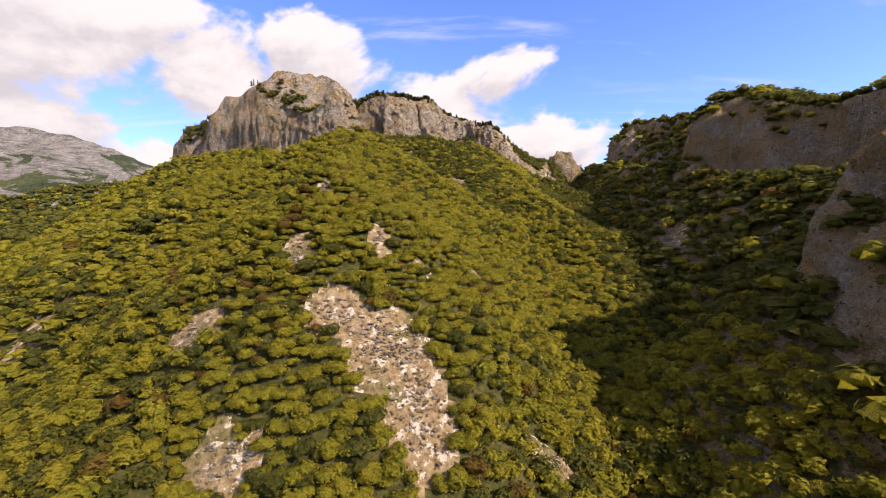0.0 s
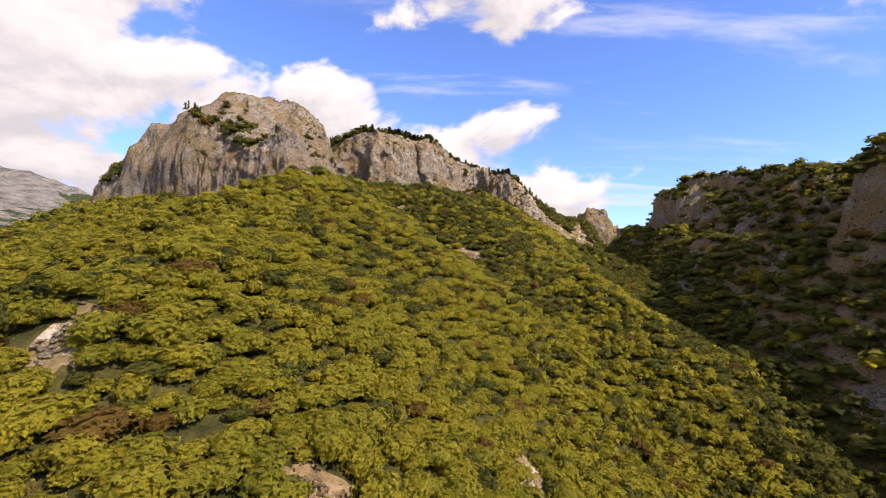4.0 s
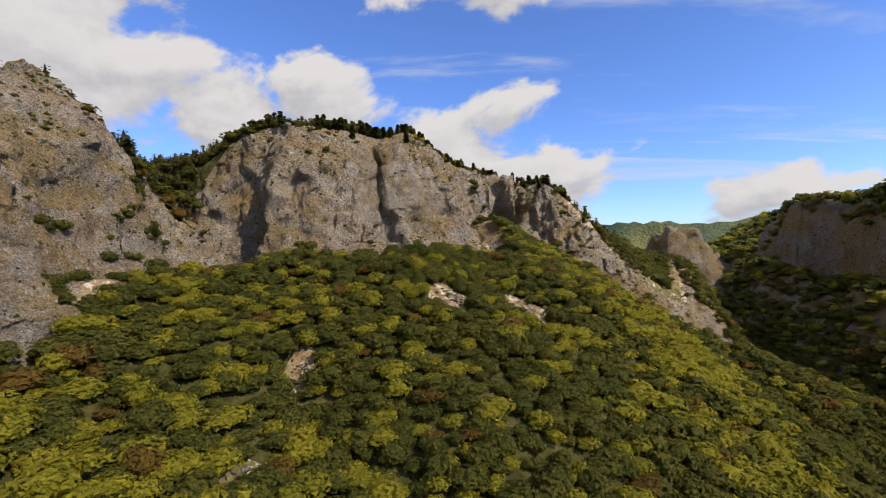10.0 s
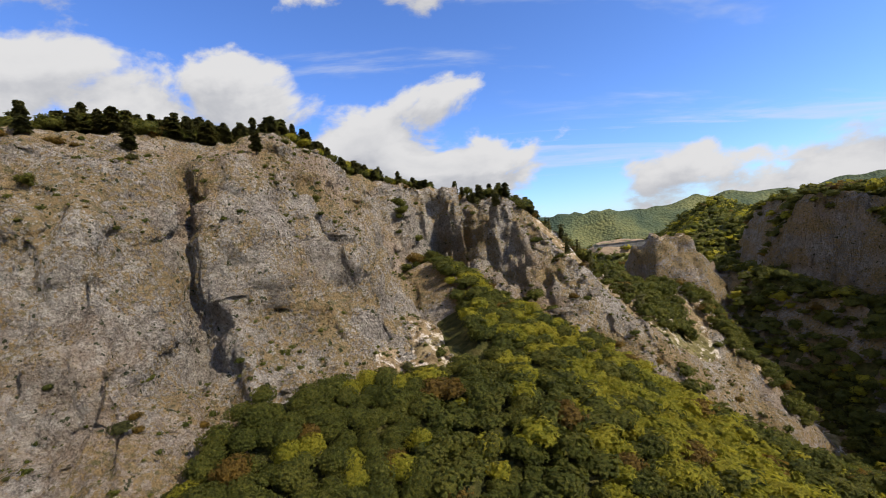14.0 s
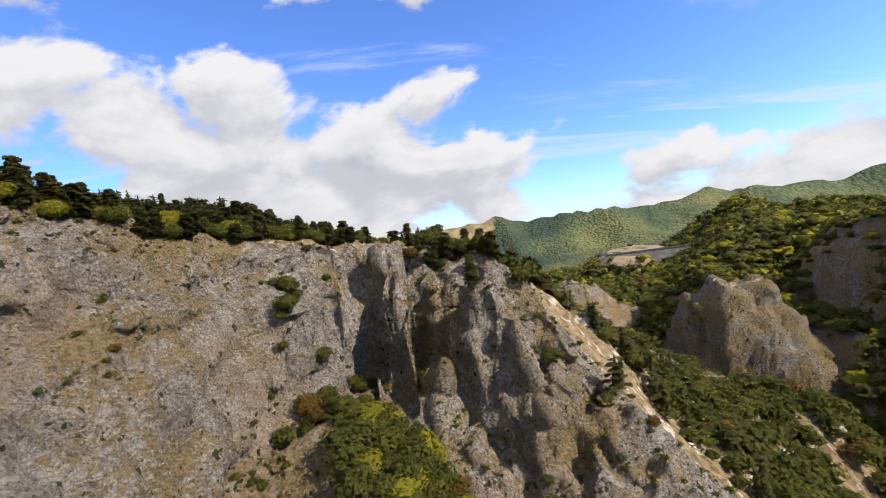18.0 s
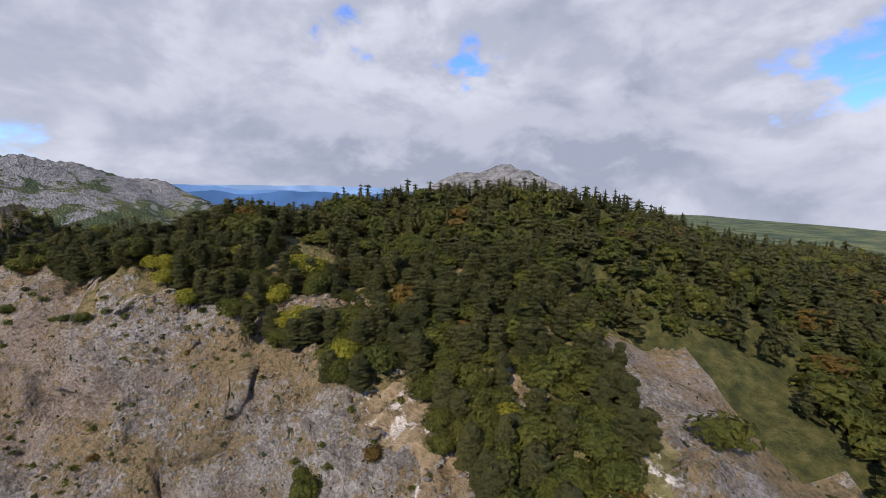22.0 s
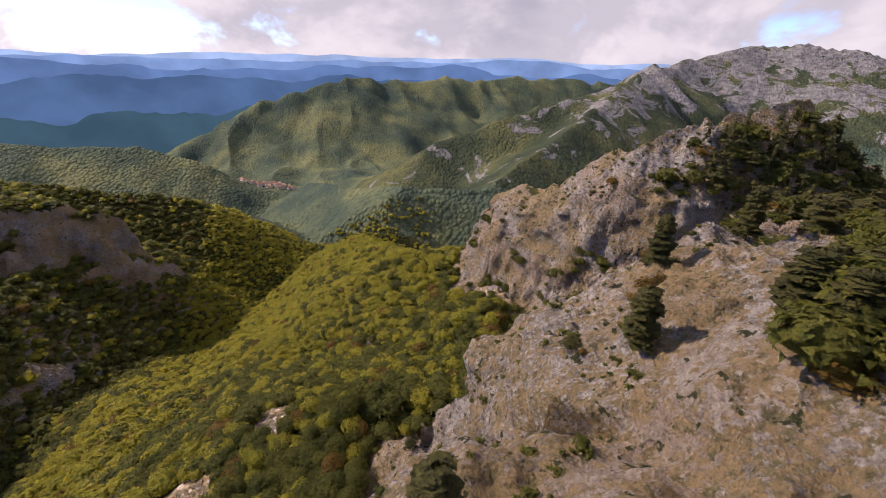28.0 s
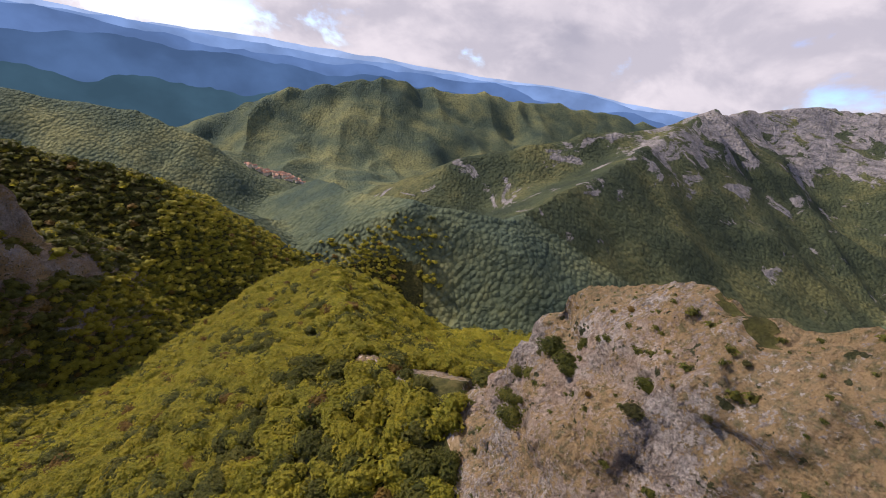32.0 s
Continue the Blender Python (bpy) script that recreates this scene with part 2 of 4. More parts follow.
def woodland_material(name, rock=0.0):
    """Far hillsides, where single trees melt into a rough green coat, with rock where it is steep or high."""
    m = Mat(name, 0.95, 0.05)
    big, tree, leaf = m.noise(0.006, 6, 0.62), m.voronoi(0.17, (1, 1, 0.7), "F1"), m.noise(0.5, 5, 0.6)
    # greens lightened and blued, so some distance haze sits in the base colour
    c = m.ramp(big, (0.38, (0.050, 0.072, 0.050)), (0.50, (0.096, 0.116, 0.062)), (0.62, (0.175, 0.175, 0.074)))
    if rock:
        c = m.ramp(big, (0.38, (0.036, 0.048, 0.028)), (0.50, (0.062, 0.074, 0.036)), (0.64, (0.130, 0.128, 0.050)))
    # shade between crowns painted in: colour darkens towards the edge of each tree cell
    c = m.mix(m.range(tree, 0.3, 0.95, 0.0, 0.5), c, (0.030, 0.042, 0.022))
    if rock:
        stone = m.ramp(m.noise(0.05, 9, 0.7, (1, 1, 2.5)), (0.35, (0.10, 0.095, 0.085)), (0.62, (0.26, 0.24, 0.215)))
        bare = m.math("ADD", m.math("MULTIPLY", m.noise(0.012, 7, 0.66, (1, 1, 1.6), 0.8, (3, 8, 1)), 2.0), m.math("MULTIPLY", m.up(), -0.55))
        z = m.n.new("ShaderNodeSeparateXYZ")
        m.l.new(m.pos, z.inputs[0])
        bare = m.math("ADD", bare, m.range(z.outputs[2], -70.0, 150.0, 0.04, 0.42))
        c = m.mix(m.range(bare, 0.86 - rock, 0.93 - rock), c, stone)
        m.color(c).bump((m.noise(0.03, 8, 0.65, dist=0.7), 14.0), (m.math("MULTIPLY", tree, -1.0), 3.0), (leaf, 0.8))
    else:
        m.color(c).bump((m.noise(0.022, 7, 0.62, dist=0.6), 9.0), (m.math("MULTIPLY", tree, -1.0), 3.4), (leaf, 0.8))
    return m.m


def floor_material():
    """Leaf litter, moss and grass under the trees."""
    m = Mat("forest_floor", 0.95, 0.1)
    b, f = m.noise(0.4, 7, 0.65), m.noise(2.5, 6, 0.65)
    c = m.ramp(b, (0.36, (0.028, 0.030, 0.010)), (0.50, (0.055, 0.054, 0.015)), (0.64, (0.095, 0.080, 0.026)))
    m.color(m.mix(m.range(f, 0.62, 0.72, 0, 0.5), c, (0.14, 0.11, 0.07))).bump((b, 0.8), (f, 0.3))
    return m.m


FOREST_FLOOR = floor_material()
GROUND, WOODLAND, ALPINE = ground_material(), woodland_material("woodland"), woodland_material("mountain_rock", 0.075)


def plain_material(name, a, b, size, rough=0.9):
    m = Mat(name, rough, 0.15)
    g = m.noise(size, 7, 0.65)
    m.color(m.ramp(g, (0.36, a), (0.62, b))).bump((g, 0.25 / size))
    return m.m


ROOF = plain_material("clay_roof", (0.20, 0.105, 0.068), (0.34, 0.20, 0.13), 0.4)
PLASTER = plain_material("house_plaster", (0.42, 0.36, 0.28), (0.66, 0.60, 0.50), 0.3)
RUBBLE = plain_material("rubble_wall", (0.20, 0.17, 0.14), (0.52, 0.47, 0.41), 1.6)
DRY_GRASS = plain_material("dry_hilltop", (0.16, 0.13, 0.06), (0.36, 0.27, 0.14), 0.03)


def turf_material():
    """Dry grass in tufts, with bare soil and pale stones showing through."""
    m = Mat("dry_turf", 0.95, 0.1)
    patch, clump, blade, stones = m.noise(0.12, 5, 0.62), m.noise(0.9, 7, 0.70), m.noise(5.0, 5, 0.65), m.voronoi(0.8, (1, 1, 1), "F1")
    c = m.ramp(clump, (0.36, (0.060, 0.060, 0.020)), (0.50, (0.150, 0.115, 0.045)), (0.64, (0.270, 0.195, 0.090)))
    c = m.mix(m.range(patch, 0.52, 0.66, 0, 0.6), c, (0.085, 0.095, 0.026))
    c = m.mix(m.range(m.math("ADD", stones, m.math("MULTIPLY", patch, 0.35)), 0.30, 0.24, 0, 0.9), c, (0.40, 0.35, 0.285))
    m.color(c).bump((clump, 1.1), (m.math("MULTIPLY", stones, -1.0), 0.25), (blade, 0.15))
    return m.m


TURF = turf_material()
EARTH = plain_material("bare_earth", (0.20, 0.14, 0.085), (0.36, 0.27, 0.18), 0.08)
CONCRETE = plain_material("dam_concrete", (0.13, 0.125, 0.115), (0.21, 0.20, 0.185), 0.15)


def leaf_material(name, a, b, c):
    """Foliage: each tree a tone of its own, with leaf clumps and shade painted into the gaps between them."""
    m = Mat(name, 0.7, 0.2)
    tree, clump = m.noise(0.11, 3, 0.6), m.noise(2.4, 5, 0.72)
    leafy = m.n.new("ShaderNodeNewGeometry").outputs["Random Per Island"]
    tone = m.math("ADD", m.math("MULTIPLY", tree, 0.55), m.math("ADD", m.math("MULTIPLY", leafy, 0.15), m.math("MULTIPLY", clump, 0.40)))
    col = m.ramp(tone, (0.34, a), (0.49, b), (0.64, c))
    # shade inside the crown put into the colour: noise hollows turn darker
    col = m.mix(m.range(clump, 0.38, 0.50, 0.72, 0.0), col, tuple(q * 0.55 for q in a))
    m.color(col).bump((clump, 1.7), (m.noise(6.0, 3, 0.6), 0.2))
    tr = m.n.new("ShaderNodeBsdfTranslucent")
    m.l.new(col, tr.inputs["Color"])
    mx = m.n.new("ShaderNodeMixShader")
    mx.inputs[0].default_value = 0.38
    m.l.new(m.b.outputs[0], mx.inputs[1])
    m.l.new(tr.outputs[0], mx.inputs[2])
    m.l.new(mx.outputs[0], m.n["Material Output"].inputs["Surface"])
    return m.m


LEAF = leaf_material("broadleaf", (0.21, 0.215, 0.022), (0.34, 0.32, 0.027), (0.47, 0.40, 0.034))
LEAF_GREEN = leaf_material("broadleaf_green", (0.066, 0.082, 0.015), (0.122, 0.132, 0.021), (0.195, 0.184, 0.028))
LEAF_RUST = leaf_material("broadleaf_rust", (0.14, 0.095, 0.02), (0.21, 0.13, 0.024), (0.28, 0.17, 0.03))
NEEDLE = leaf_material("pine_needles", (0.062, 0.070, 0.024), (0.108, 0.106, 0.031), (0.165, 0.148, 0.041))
BARK = Mat("bark").color((0.09, 0.065, 0.045)).m

# ---- terrain: ridges, aprons, cliff lines ----


def lattice(ix, iy, seed):
    n = (ix * 374761393 + iy * 668265263 + seed * 974634533) & 0xFFFFFFFF
    n = ((n ^ (n >> 13)) * 1274126177) & 0xFFFFFFFF
    return ((n ^ (n >> 16)) & 0xFFFF) / 65535.0


def vnoise(x, y, seed=0):
    ix, iy = np.floor(x).astype(np.int64), np.floor(y).astype(np.int64)
    fx, fy = x - ix, y - iy
    fx, fy = fx * fx * (3 - 2 * fx), fy * fy * (3 - 2 * fy)
    a, b = lattice(ix, iy, seed), lattice(ix + 1, iy, seed)
    c, d = lattice(ix, iy + 1, seed), lattice(ix + 1, iy + 1, seed)
    return (a + (b - a) * fx) * (1 - fy) + (c + (d - c) * fx) * fy - 0.5


def fbm(x, y, size, octaves=4, seed=0, gain=0.5):
    out, amp, f = 0.0, 1.0, 1.0 / size
    for o in range(octaves):
        out = out + amp * vnoise(x * f + 17.3 * o, y * f - 9.1 * o, seed + o)
        amp, f = amp * gain, f * 2.03
    return out


def vnoise3(x, y, z, seed=0):
    iz = np.floor(z).astype(np.int64)
    fz = z - iz
    fz = fz * fz * (3 - 2 * fz)
    out = 0.0
    for k in (0, 1):
        off = (lattice(iz + k, iz * 0 + 7, seed) * 4096).astype(np.int64)
        out = out + (fz if k else 1 - fz) * vnoise(x + off, y - off, seed)
    return out


def fbm3(x, y, z, size, octaves=4, seed=0, gain=0.5):
    out, amp, f = 0.0, 1.0, 1.0 / size
    for o in range(octaves):
        out = out + amp * vnoise3(x * f + 3.7 * o, y * f, z * f + 5.1 * o, seed + o)
        amp, f = amp * gain, f * 2.03
    return out


def smax(a, b, k=6.0):
    return np.logaddexp(a / k, b / k) * k


def along(x, y, line):
    """Distance to a polyline, its height at the foot, and the side (+ to the left of its run)."""
    best, zf, sd = np.full(x.shape, 1e9), np.zeros(x.shape), np.ones(x.shape)
    for (x0, y0, z0), (x1, y1, z1) in zip(line[:-1], line[1:]):
        dx, dy = x1 - x0, y1 - y0
        t = np.clip(((x - x0) * dx + (y - y0) * dy) / (dx * dx + dy * dy), 0, 1)
        px, py = x - x0 - t * dx, y - y0 - t * dy
        d = np.hypot(px, py)
        m = d < best - 1e-9
        best = np.where(m, d, best)
        zf = np.where(m, z0 + t * (z1 - z0), zf)
        sd = np.where(m, np.sign(dx * py - dy * px), sd)
    return best, zf, sd


def ridge(x, y, line, slope, far=None, knee=60.0):
    """The highest of the slopes that fall away from each run of a crest line."""
    far, out = slope if far is None else far, np.full(x.shape, -1e9)
    for a, b in zip(line[:-1], line[1:]):
        d, z, _ = along(x, y, (a, b))
        out = np.maximum(out, z - slope * np.minimum(d, knee) - far * np.maximum(d - knee, 0))
    return out


def inside(x, y, line, *closing):
    """Whether a point lies in the region that a line and its closing corners go round."""
    ring, odd = [(p[0], p[1]) for p in line] + list(closing), np.zeros(x.shape, bool)
    for (x0, y0), (x1, y1) in zip(ring, ring[1:] + ring[:1]):
        if y0 != y1:
            odd ^= ((y0 > y) != (y1 > y)) & (x < x0 + (y - y0) * (x1 - x0) / (y1 - y0))
    return odd


SPUR = ((-55.8, 345, 70.8), (-38.4, 304, 57.5), (-36.5, 182, 20.5), (-49.2, 140, -21), (-63.3, 60, -68.8), (-66.9, -60, -111.4), (-64.9, -192, -139.3))
LOBE = ((1.8, 412, 76.8), (30.3, 392, 54.7), (65.2, 358, 29.2), (97.2, 300, 1.4), (107, 250, -24.7))
SHOULDER = ((8.3, 440, 82.6), (43.2, 456, 75.2), (81.3, 470, 57), (129, 450, 33.9), (161.2, 430, 15.2))
BOWL = ((43.2, 456, 75.2), (53.3, 496, 84.3), (44, 524, 96.4))
APRON = ((-55.8, 345, 70.8), (-41.3, 400, 76.3), (-26.8, 420, 81.9), (3.6, 415, 79))
WEST_APRON = ((-55.6, 330, 68.8), (-117.6, 285, 36.1), (-168.1, 235, -9.4), (-217.9, 170, -61.9), (-276.2, 80, -128.3))
WEST_BANK = ((-119.9, 330, 58), (-225.3, 395, 57), (-323.3, 520, 32.6))
EAST_APRON = ((139.6, 60, -19.3), (131.8, 125, -12.1), (182.1, 160, 7.3), (182.6, 280, 21.4), (193.3, 400, 34.6), (206, 500, 48), (218.6, 580, 61.4), (265.7, 720, 72.4))
TOWER = ((-255, 428, 100), (-218, 402, 121), (-170, 400, 119), (-148, 402, 128), (-134, 402, 136), (-105, 402, 140), (-92, 404, 137), (-81, 398, 131), (-75, 377, 117), (-70, 348, 103), (-57, 332, 88), (-50, 320, 76))
# the foot of the cliffs, walked from south-west to north-east with the rock on the left
CLIFF_A = ((-900, 900, 0), (-420, 640, 0), (-330, 540, 0), (-283.6, 462, 0), (-260.1, 424, 0), (-189.8, 384, 0), (-118.9, 345, 0), (-87.8, 328, 0), (-63.3, 322, 0), (-51.8, 336, 0), (-47.7, 362, 0), (-46.1, 394, 0), (-50.4, 410, 0), (-56.8, 420, 0), (-60.4, 428, 0), (-54.7, 428, 0), (-48.2, 421, 0), (-39.8, 419, 0), (-21.1, 425, 0), (-3, 420, 0), (2, 424, 0), (4, 438, 0))
CLIFF_B = ((14, 443, 0), (27, 453, 0), (39, 464, 0), (40, 484, 0), (37, 508, 0), (36, 528, 0), (46, 538, 0), (56, 528, 0), (66, 507, 0), (74, 491, 0), (90, 484, 0), (106.9, 470, 0), (144.2, 474, 0), (168.4, 490, 0), (187.6, 540, 0), (193.7, 600, 0), (183.8, 700, 0), (150, 900, 0), (100, 1400, 0), (100, 4000, 0))
CLIFF = CLIFF_A + CLIFF_B
CLIFF_EAST = ((900, -300, 0), (270.8, 20, 0), (161.4, 78, 0), (137.5, 106, 0), (149.4, 130, 0), (201.1, 152, 0), (223, 190, 0), (205.1, 240, 0), (188.8, 285, 0), (201.9, 400, 0), (221, 500, 0), (232.1, 560, 0), (273.5, 640, 0), (337.3, 740, 0), (540, 900, 0), (1500, 1300, 0))
# a bare rib that runs from the plateau down into the gorge
RIB = ((36, 594, 0), (54, 584, 0), (79, 578, 0), (101, 574, 0), (125, 568, 0), (153, 563, 0))
GORGE_Y = (-4500, -1500, -500, -200, 60, 150, 230, 330, 430, 520, 650, 800, 1000, 1300, 2000, 4500)
GORGE_Z = (-260, -220, -165, -165, -130, -116, -84, -46, -12, 10, 29, 35, 41, 47, -120, -500)
TOP_X = (-900, -420, -310, -276.2, -102.2, -46.3, -21.8, -11.2, 3.6, 18.5, 35.1, 51.6, 78.1, 93.5, 108.2, 139.4, 156.3, 208.8, 400)
TOP_Z = (60, 70, 97, 110, 129.3, 142.2, 138.7, 133.8, 136.4, 128.9, 123.6, 120.3, 117, 103.6, 88, 69.2, 60.9, 40.3, 0)
# far ridges: the hill over the village, the rocky massif in the west and its spur, hills to the east and north
VILLAGE_HILL = ((300, -1160, -160), (265, -1184, -104), (146, -1219, -50), (6, -1268, 4), (-148, -1310, 44), (-338, -1365, 60), (-677, -1432, 50), (-1244, -1460, 50), (-1800, -1500, 40))
MASSIF = ((-306, -407, -24), (-542, -403, 42), (-745, -372, 92), (-1000, -520, 140), (-1194, -600, 158), (-1440, -570, 205), (-1592, -411, 200), (-1800, -200, 150))
MASSIF_SPUR = ((-745, -372, 92), (-500, -200, 36), (-258, -60, -28), (-142, -90, -24), (-70, -230, -57), (-26, -385, -93), (30, -480, -155))
EAST_RIDGE = ((150, -470, -75), (200, -480, -55), (294, -514, -24), (600, -540, -25), (1200, -500, -60))
NEAR_KNOLLS = ((300, -60, 18), (200, -40, 6), (127, -43, -10), (92, -111, -48), (40, -200, -98))
NORTH_WEST = ((-1000, 760, 175), (-870, 850, 210), (-750, 880, 205), (-660, 930, 165), (-560, 990, 105))
NORTH_HILL = ((61.4, 1500, 103.2), (252.2, 1450, 153.4), (421.3, 1400, 122.9), (588.9, 1327, 116.4), (1004.6, 1400, 121.9))
NORTH_EAST = ((335.8, 770, 75.7), (444.3, 860, 95.2), (550.7, 981, 116.4), (703.5, 1000, 116.4), (1307.7, 1000, 108.5))
NORTH_PLATEAU = ((-120, 800, 122), (-60, 950, 118), (60, 1300, 112))
FAR_HILLS = (VILLAGE_HILL, MASSIF, MASSIF_SPUR, EAST_RIDGE, NORTH_WEST, NORTH_HILL, NORTH_EAST, NORTH_PLATEAU)


def lower(x, y):
    """The slopes under the cliffs: spur, lobes and gorge."""
    z = np.interp(y, GORGE_Y, GORGE_Z) + 0 * x
    z = smax(z, ridge(x, y, SPUR, 0.64, 0.95, 40), 4)
    z = smax(z, ridge(x, y, LOBE, 0.55, 0.75, 40), 4)
    z = smax(z, ridge(x, y, SHOULDER, 0.55, 0.7, 40), 4)
    z = smax(z, ridge(x, y, APRON, 0.60, 0.70, 40), 3)
    z = smax(z, ridge(x, y, BOWL, 0.5, 0.8, 30), 3)
    z = smax(z, ridge(x, y, WEST_APRON, 0.60, 0.68, 60), 5)
    z = smax(z, ridge(x, y, WEST_BANK, 0.6, 0.7, 60), 5)
    z = smax(z, ridge(x, y, EAST_APRON, 0.95, 0.95), 5)
    inner = 0.9 * np.maximum(0, 430 - np.hypot(x - 20, y - 320))
    for h in FAR_HILLS:
        z = smax(z, ridge(x, y, h, 0.62, 0.50, 180) - inner, 8)
    z = smax(z, ridge(x, y, NEAR_KNOLLS, 0.55, 0.7, 60), 6)
    wide = np.clip(np.hypot(x - 20, y - 350) / 700 - 0.85, 0, 1)
    return z + fbm(x, y, 60, 4, 3) * 7 + wide * (fbm(x, y, 420, 2, 40) * 18 + fbm(x, y, 170, 4, 44) * 16 + 14 - 62 * np.abs(fbm(x * 1.5, y * 0.75, 190, 2, 47, 0.4)))


def upper(x, y):
    """The plateau behind the cliffs with the rock tower and its gully."""
    z = np.interp(x, TOP_X, TOP_Z) - 0.25 * np.clip(505 - y, 0, 50) - (0.10 + 0.55 * np.clip((x - 66) / 20, 0, 1)) * np.where(x > 60, np.clip(545 - y, 0, 60), 0)
    west = 1 / (1 + np.exp(np.clip((x + 48) / 5, -50, 50)))
    z = z - west * 0.9 * np.clip(428 - y, 0, 300) - np.clip(y - 625, 0, 900) * 0.10
    gully = along(x, y, ((-57, 420, 0), (-64, 438, 0), (-84, 452, 0), (-125, 474, 0)))[0]
    z = z - 22 * np.exp(-(gully / 10) ** 2)
    z = z + 9 * np.exp(-((x + 62) / 60) ** 2 - ((y - 590) / 45) ** 2)
    z = smax(z, ridge(x, y, TOWER, 1.1, 0.9, 30), 2)
    z = smax(z, ridge(x, y, ((-70, 363, 108), (-80, 322, 92), (-110, 332, 90), (-150, 390, 120)), 0.9, 0.8, 30), 2)
    return z + fbm(x, y, 26, 4, 11) * 8


def upper_east(x, y):
    d, z, _ = along(x, y, ((230, 40, 40), (165, 70, 37), (138, 110, 40), (224, 180, 50), (210.8, 240, 60), (200.8, 285, 75), (213.7, 400, 89.1), (235.3, 518, 103.4), (265.2, 640, 96.5), (340.5, 760, 78.3), (545.5, 900, 89.7)))
    return z - 0.10 * d + fbm(x, y, 60, 5, 21) * 9 + fbm(x, y, 22, 3, 24) * 6


def step(t, ledges=0.35):
    t = np.clip(t, 0, 1)
    s = t * t * (3 - 2 * t)
    return s + ledges * 0.16 * np.sin(t * 12.566) * t * (1 - t) * 4


def height(x, y, detail=True):
    """Height of the ground, and how much of a cliff (0 to 1) it is there."""
    lo = lower(x, y)
    d = along(x, y, CLIFF)[0]
    side = np.where(inside(x, y, CLIFF, (100, 6000), (-6000, 6000), (-6000, 900)), 1, -1)
    warp = fbm(x, y, 30, 3, 5) * 7 + fbm(x, y, 9, 3, 6, 0.55) * 3.0 if detail else 0
    ribs = fbm(x, y, 5.5, 2, 16) * 9 * np.clip((x - 42) / 8, 0, 1) * np.clip((112 - x) / 10, 0, 1) * ((y > 465) & (y < 560)) if detail else 0
    d = d * side + ribs + warp * np.clip((160 - np.abs(x)) / 40, 0.3, 1)
    crease = along(x, y, ((5, 428, 0), (3, 440, 0), (-6, 456, 0), (-12, 470, 0)))[0]
    d = d - 6 * np.exp(-(crease / 3.0) ** 2)
    w = np.interp(y, (300, 340, 400, 420, 445, 470, 520), (17, 17, 17, 30, 30, 20, 15))
    w = np.where(x > 100, np.interp(y, (480, 520, 600, 700), (14, 22, 40, 90)), w + (30 - w) * np.clip((x + 64) / 18, 0, 1) * np.clip((52 - x) / 10, 0, 1) * np.clip((y - 396) / 14, 0, 1) * np.clip((512 - y) / 14, 0, 1))
    w = np.where(x < -275, 50, np.where((x > 58) & (x < 108) & (y > 470), 31, w))
    hi = upper(x, y)
    hi = np.where(y > 560, np.maximum(hi, lo), hi)
    tm = np.clip(d / w, 0, 1)
    z = lo + np.maximum(hi - lo, -2) * step(tm)
    de = along(x, y, CLIFF_EAST)[0] * np.where(inside(x, y, CLIFF_EAST, (6000, 1300), (6000, -300)), 1, -1)
    de = de + 18 + (fbm(x, y, 60, 3, 8) * 34 + fbm(x, y, 16, 3, 9) * 9 if detail else 0)
    te = np.clip(de / np.where(y < 160, 32, 30 + 110 * np.clip(fbm(x, y, 90, 2, 71) + 0.15, 0, 0.6)), 0, 1)
    he = np.maximum(upper_east(x, y), z)
    z2 = z + (he - z) * step(te)
    near = (x > 60) & (y < 900)
    z = np.where(near, z2, z)
    # two rock knobs in the gorge
    for kx, ky, kz, r, fall in ((187, 603, 84, 24, 2.1), (196, 772, 66, 34, 1.05)):
        q = np.hypot((x - kx) * 0.8, y - ky) + fbm(x, y, 16, 3, 15) * 12
        z = np.maximum(z, np.minimum(kz + fbm(x, y, 9, 3, 14) * 8, kz - (q - r * 0.40) * fall))
    # the emptied basin behind the dam
    q = np.hypot((x - 359) / 46, (y - 948) / 34)
    basin = np.clip(1.7 - q, 0, 1)
    return z + (62 + 0.16 * (y - 925) - z) * basin * basin * (3 - 2 * basin)


# ---- the ground sheet and the cliffs cut out of it ----
def spaced(*runs):
    out = []
    for a, b, n in runs:
        out += list(np.linspace(a, b, n, endpoint=False))
    return np.array(out + [runs[-1][1]])


GX = spaced((-4600, -1800, 16), (-1800, -1000, 40), (-1000, -260, 74), (-260, -130, 55), (-130, 152, 376), (152, 320, 80), (320, 1000, 55), (1000, 4600, 30))
GY = spaced((-4600, -1750, 20), (-1750, -1000, 45), (-1000, -150, 75), (-150, 90, 75), (90, 300, 120), (300, 395, 105), (395, 545, 200), (545, 600, 60), (600, 840, 75), (840, 1800, 60), (1800, 4600, 22))
XX, YY = np.meshgrid(GX, GY)
ZZ = height(XX, YY)
NX, NY = len(GX), len(GY)
gzx, gzy = np.gradient(ZZ, GX, axis=1), np.gradient(ZZ, GY, axis=0)
STEEP = np.hypot(gzx, gzy)


# steep faces bulge and fold sideways, so that ribs, blocks and overhangs stand out
fold = np.clip((STEEP - 0.8) / 1.1, 0, 1) * np.clip((470 - np.hypot(XX - 40, YY - 420)) / 120, 0, 1)
nx, ny = -gzx / np.maximum(STEEP, 1e-6), -gzy / np.maximum(STEEP, 1e-6)
push = fbm3(XX, YY, ZZ * 0.8, 24, 4, 51, 0.58) * np.where(XX > 44, 5.0, 6.0) + fbm3(XX, YY, ZZ * 1.3, 6, 3, 55, 0.6) * 3.0
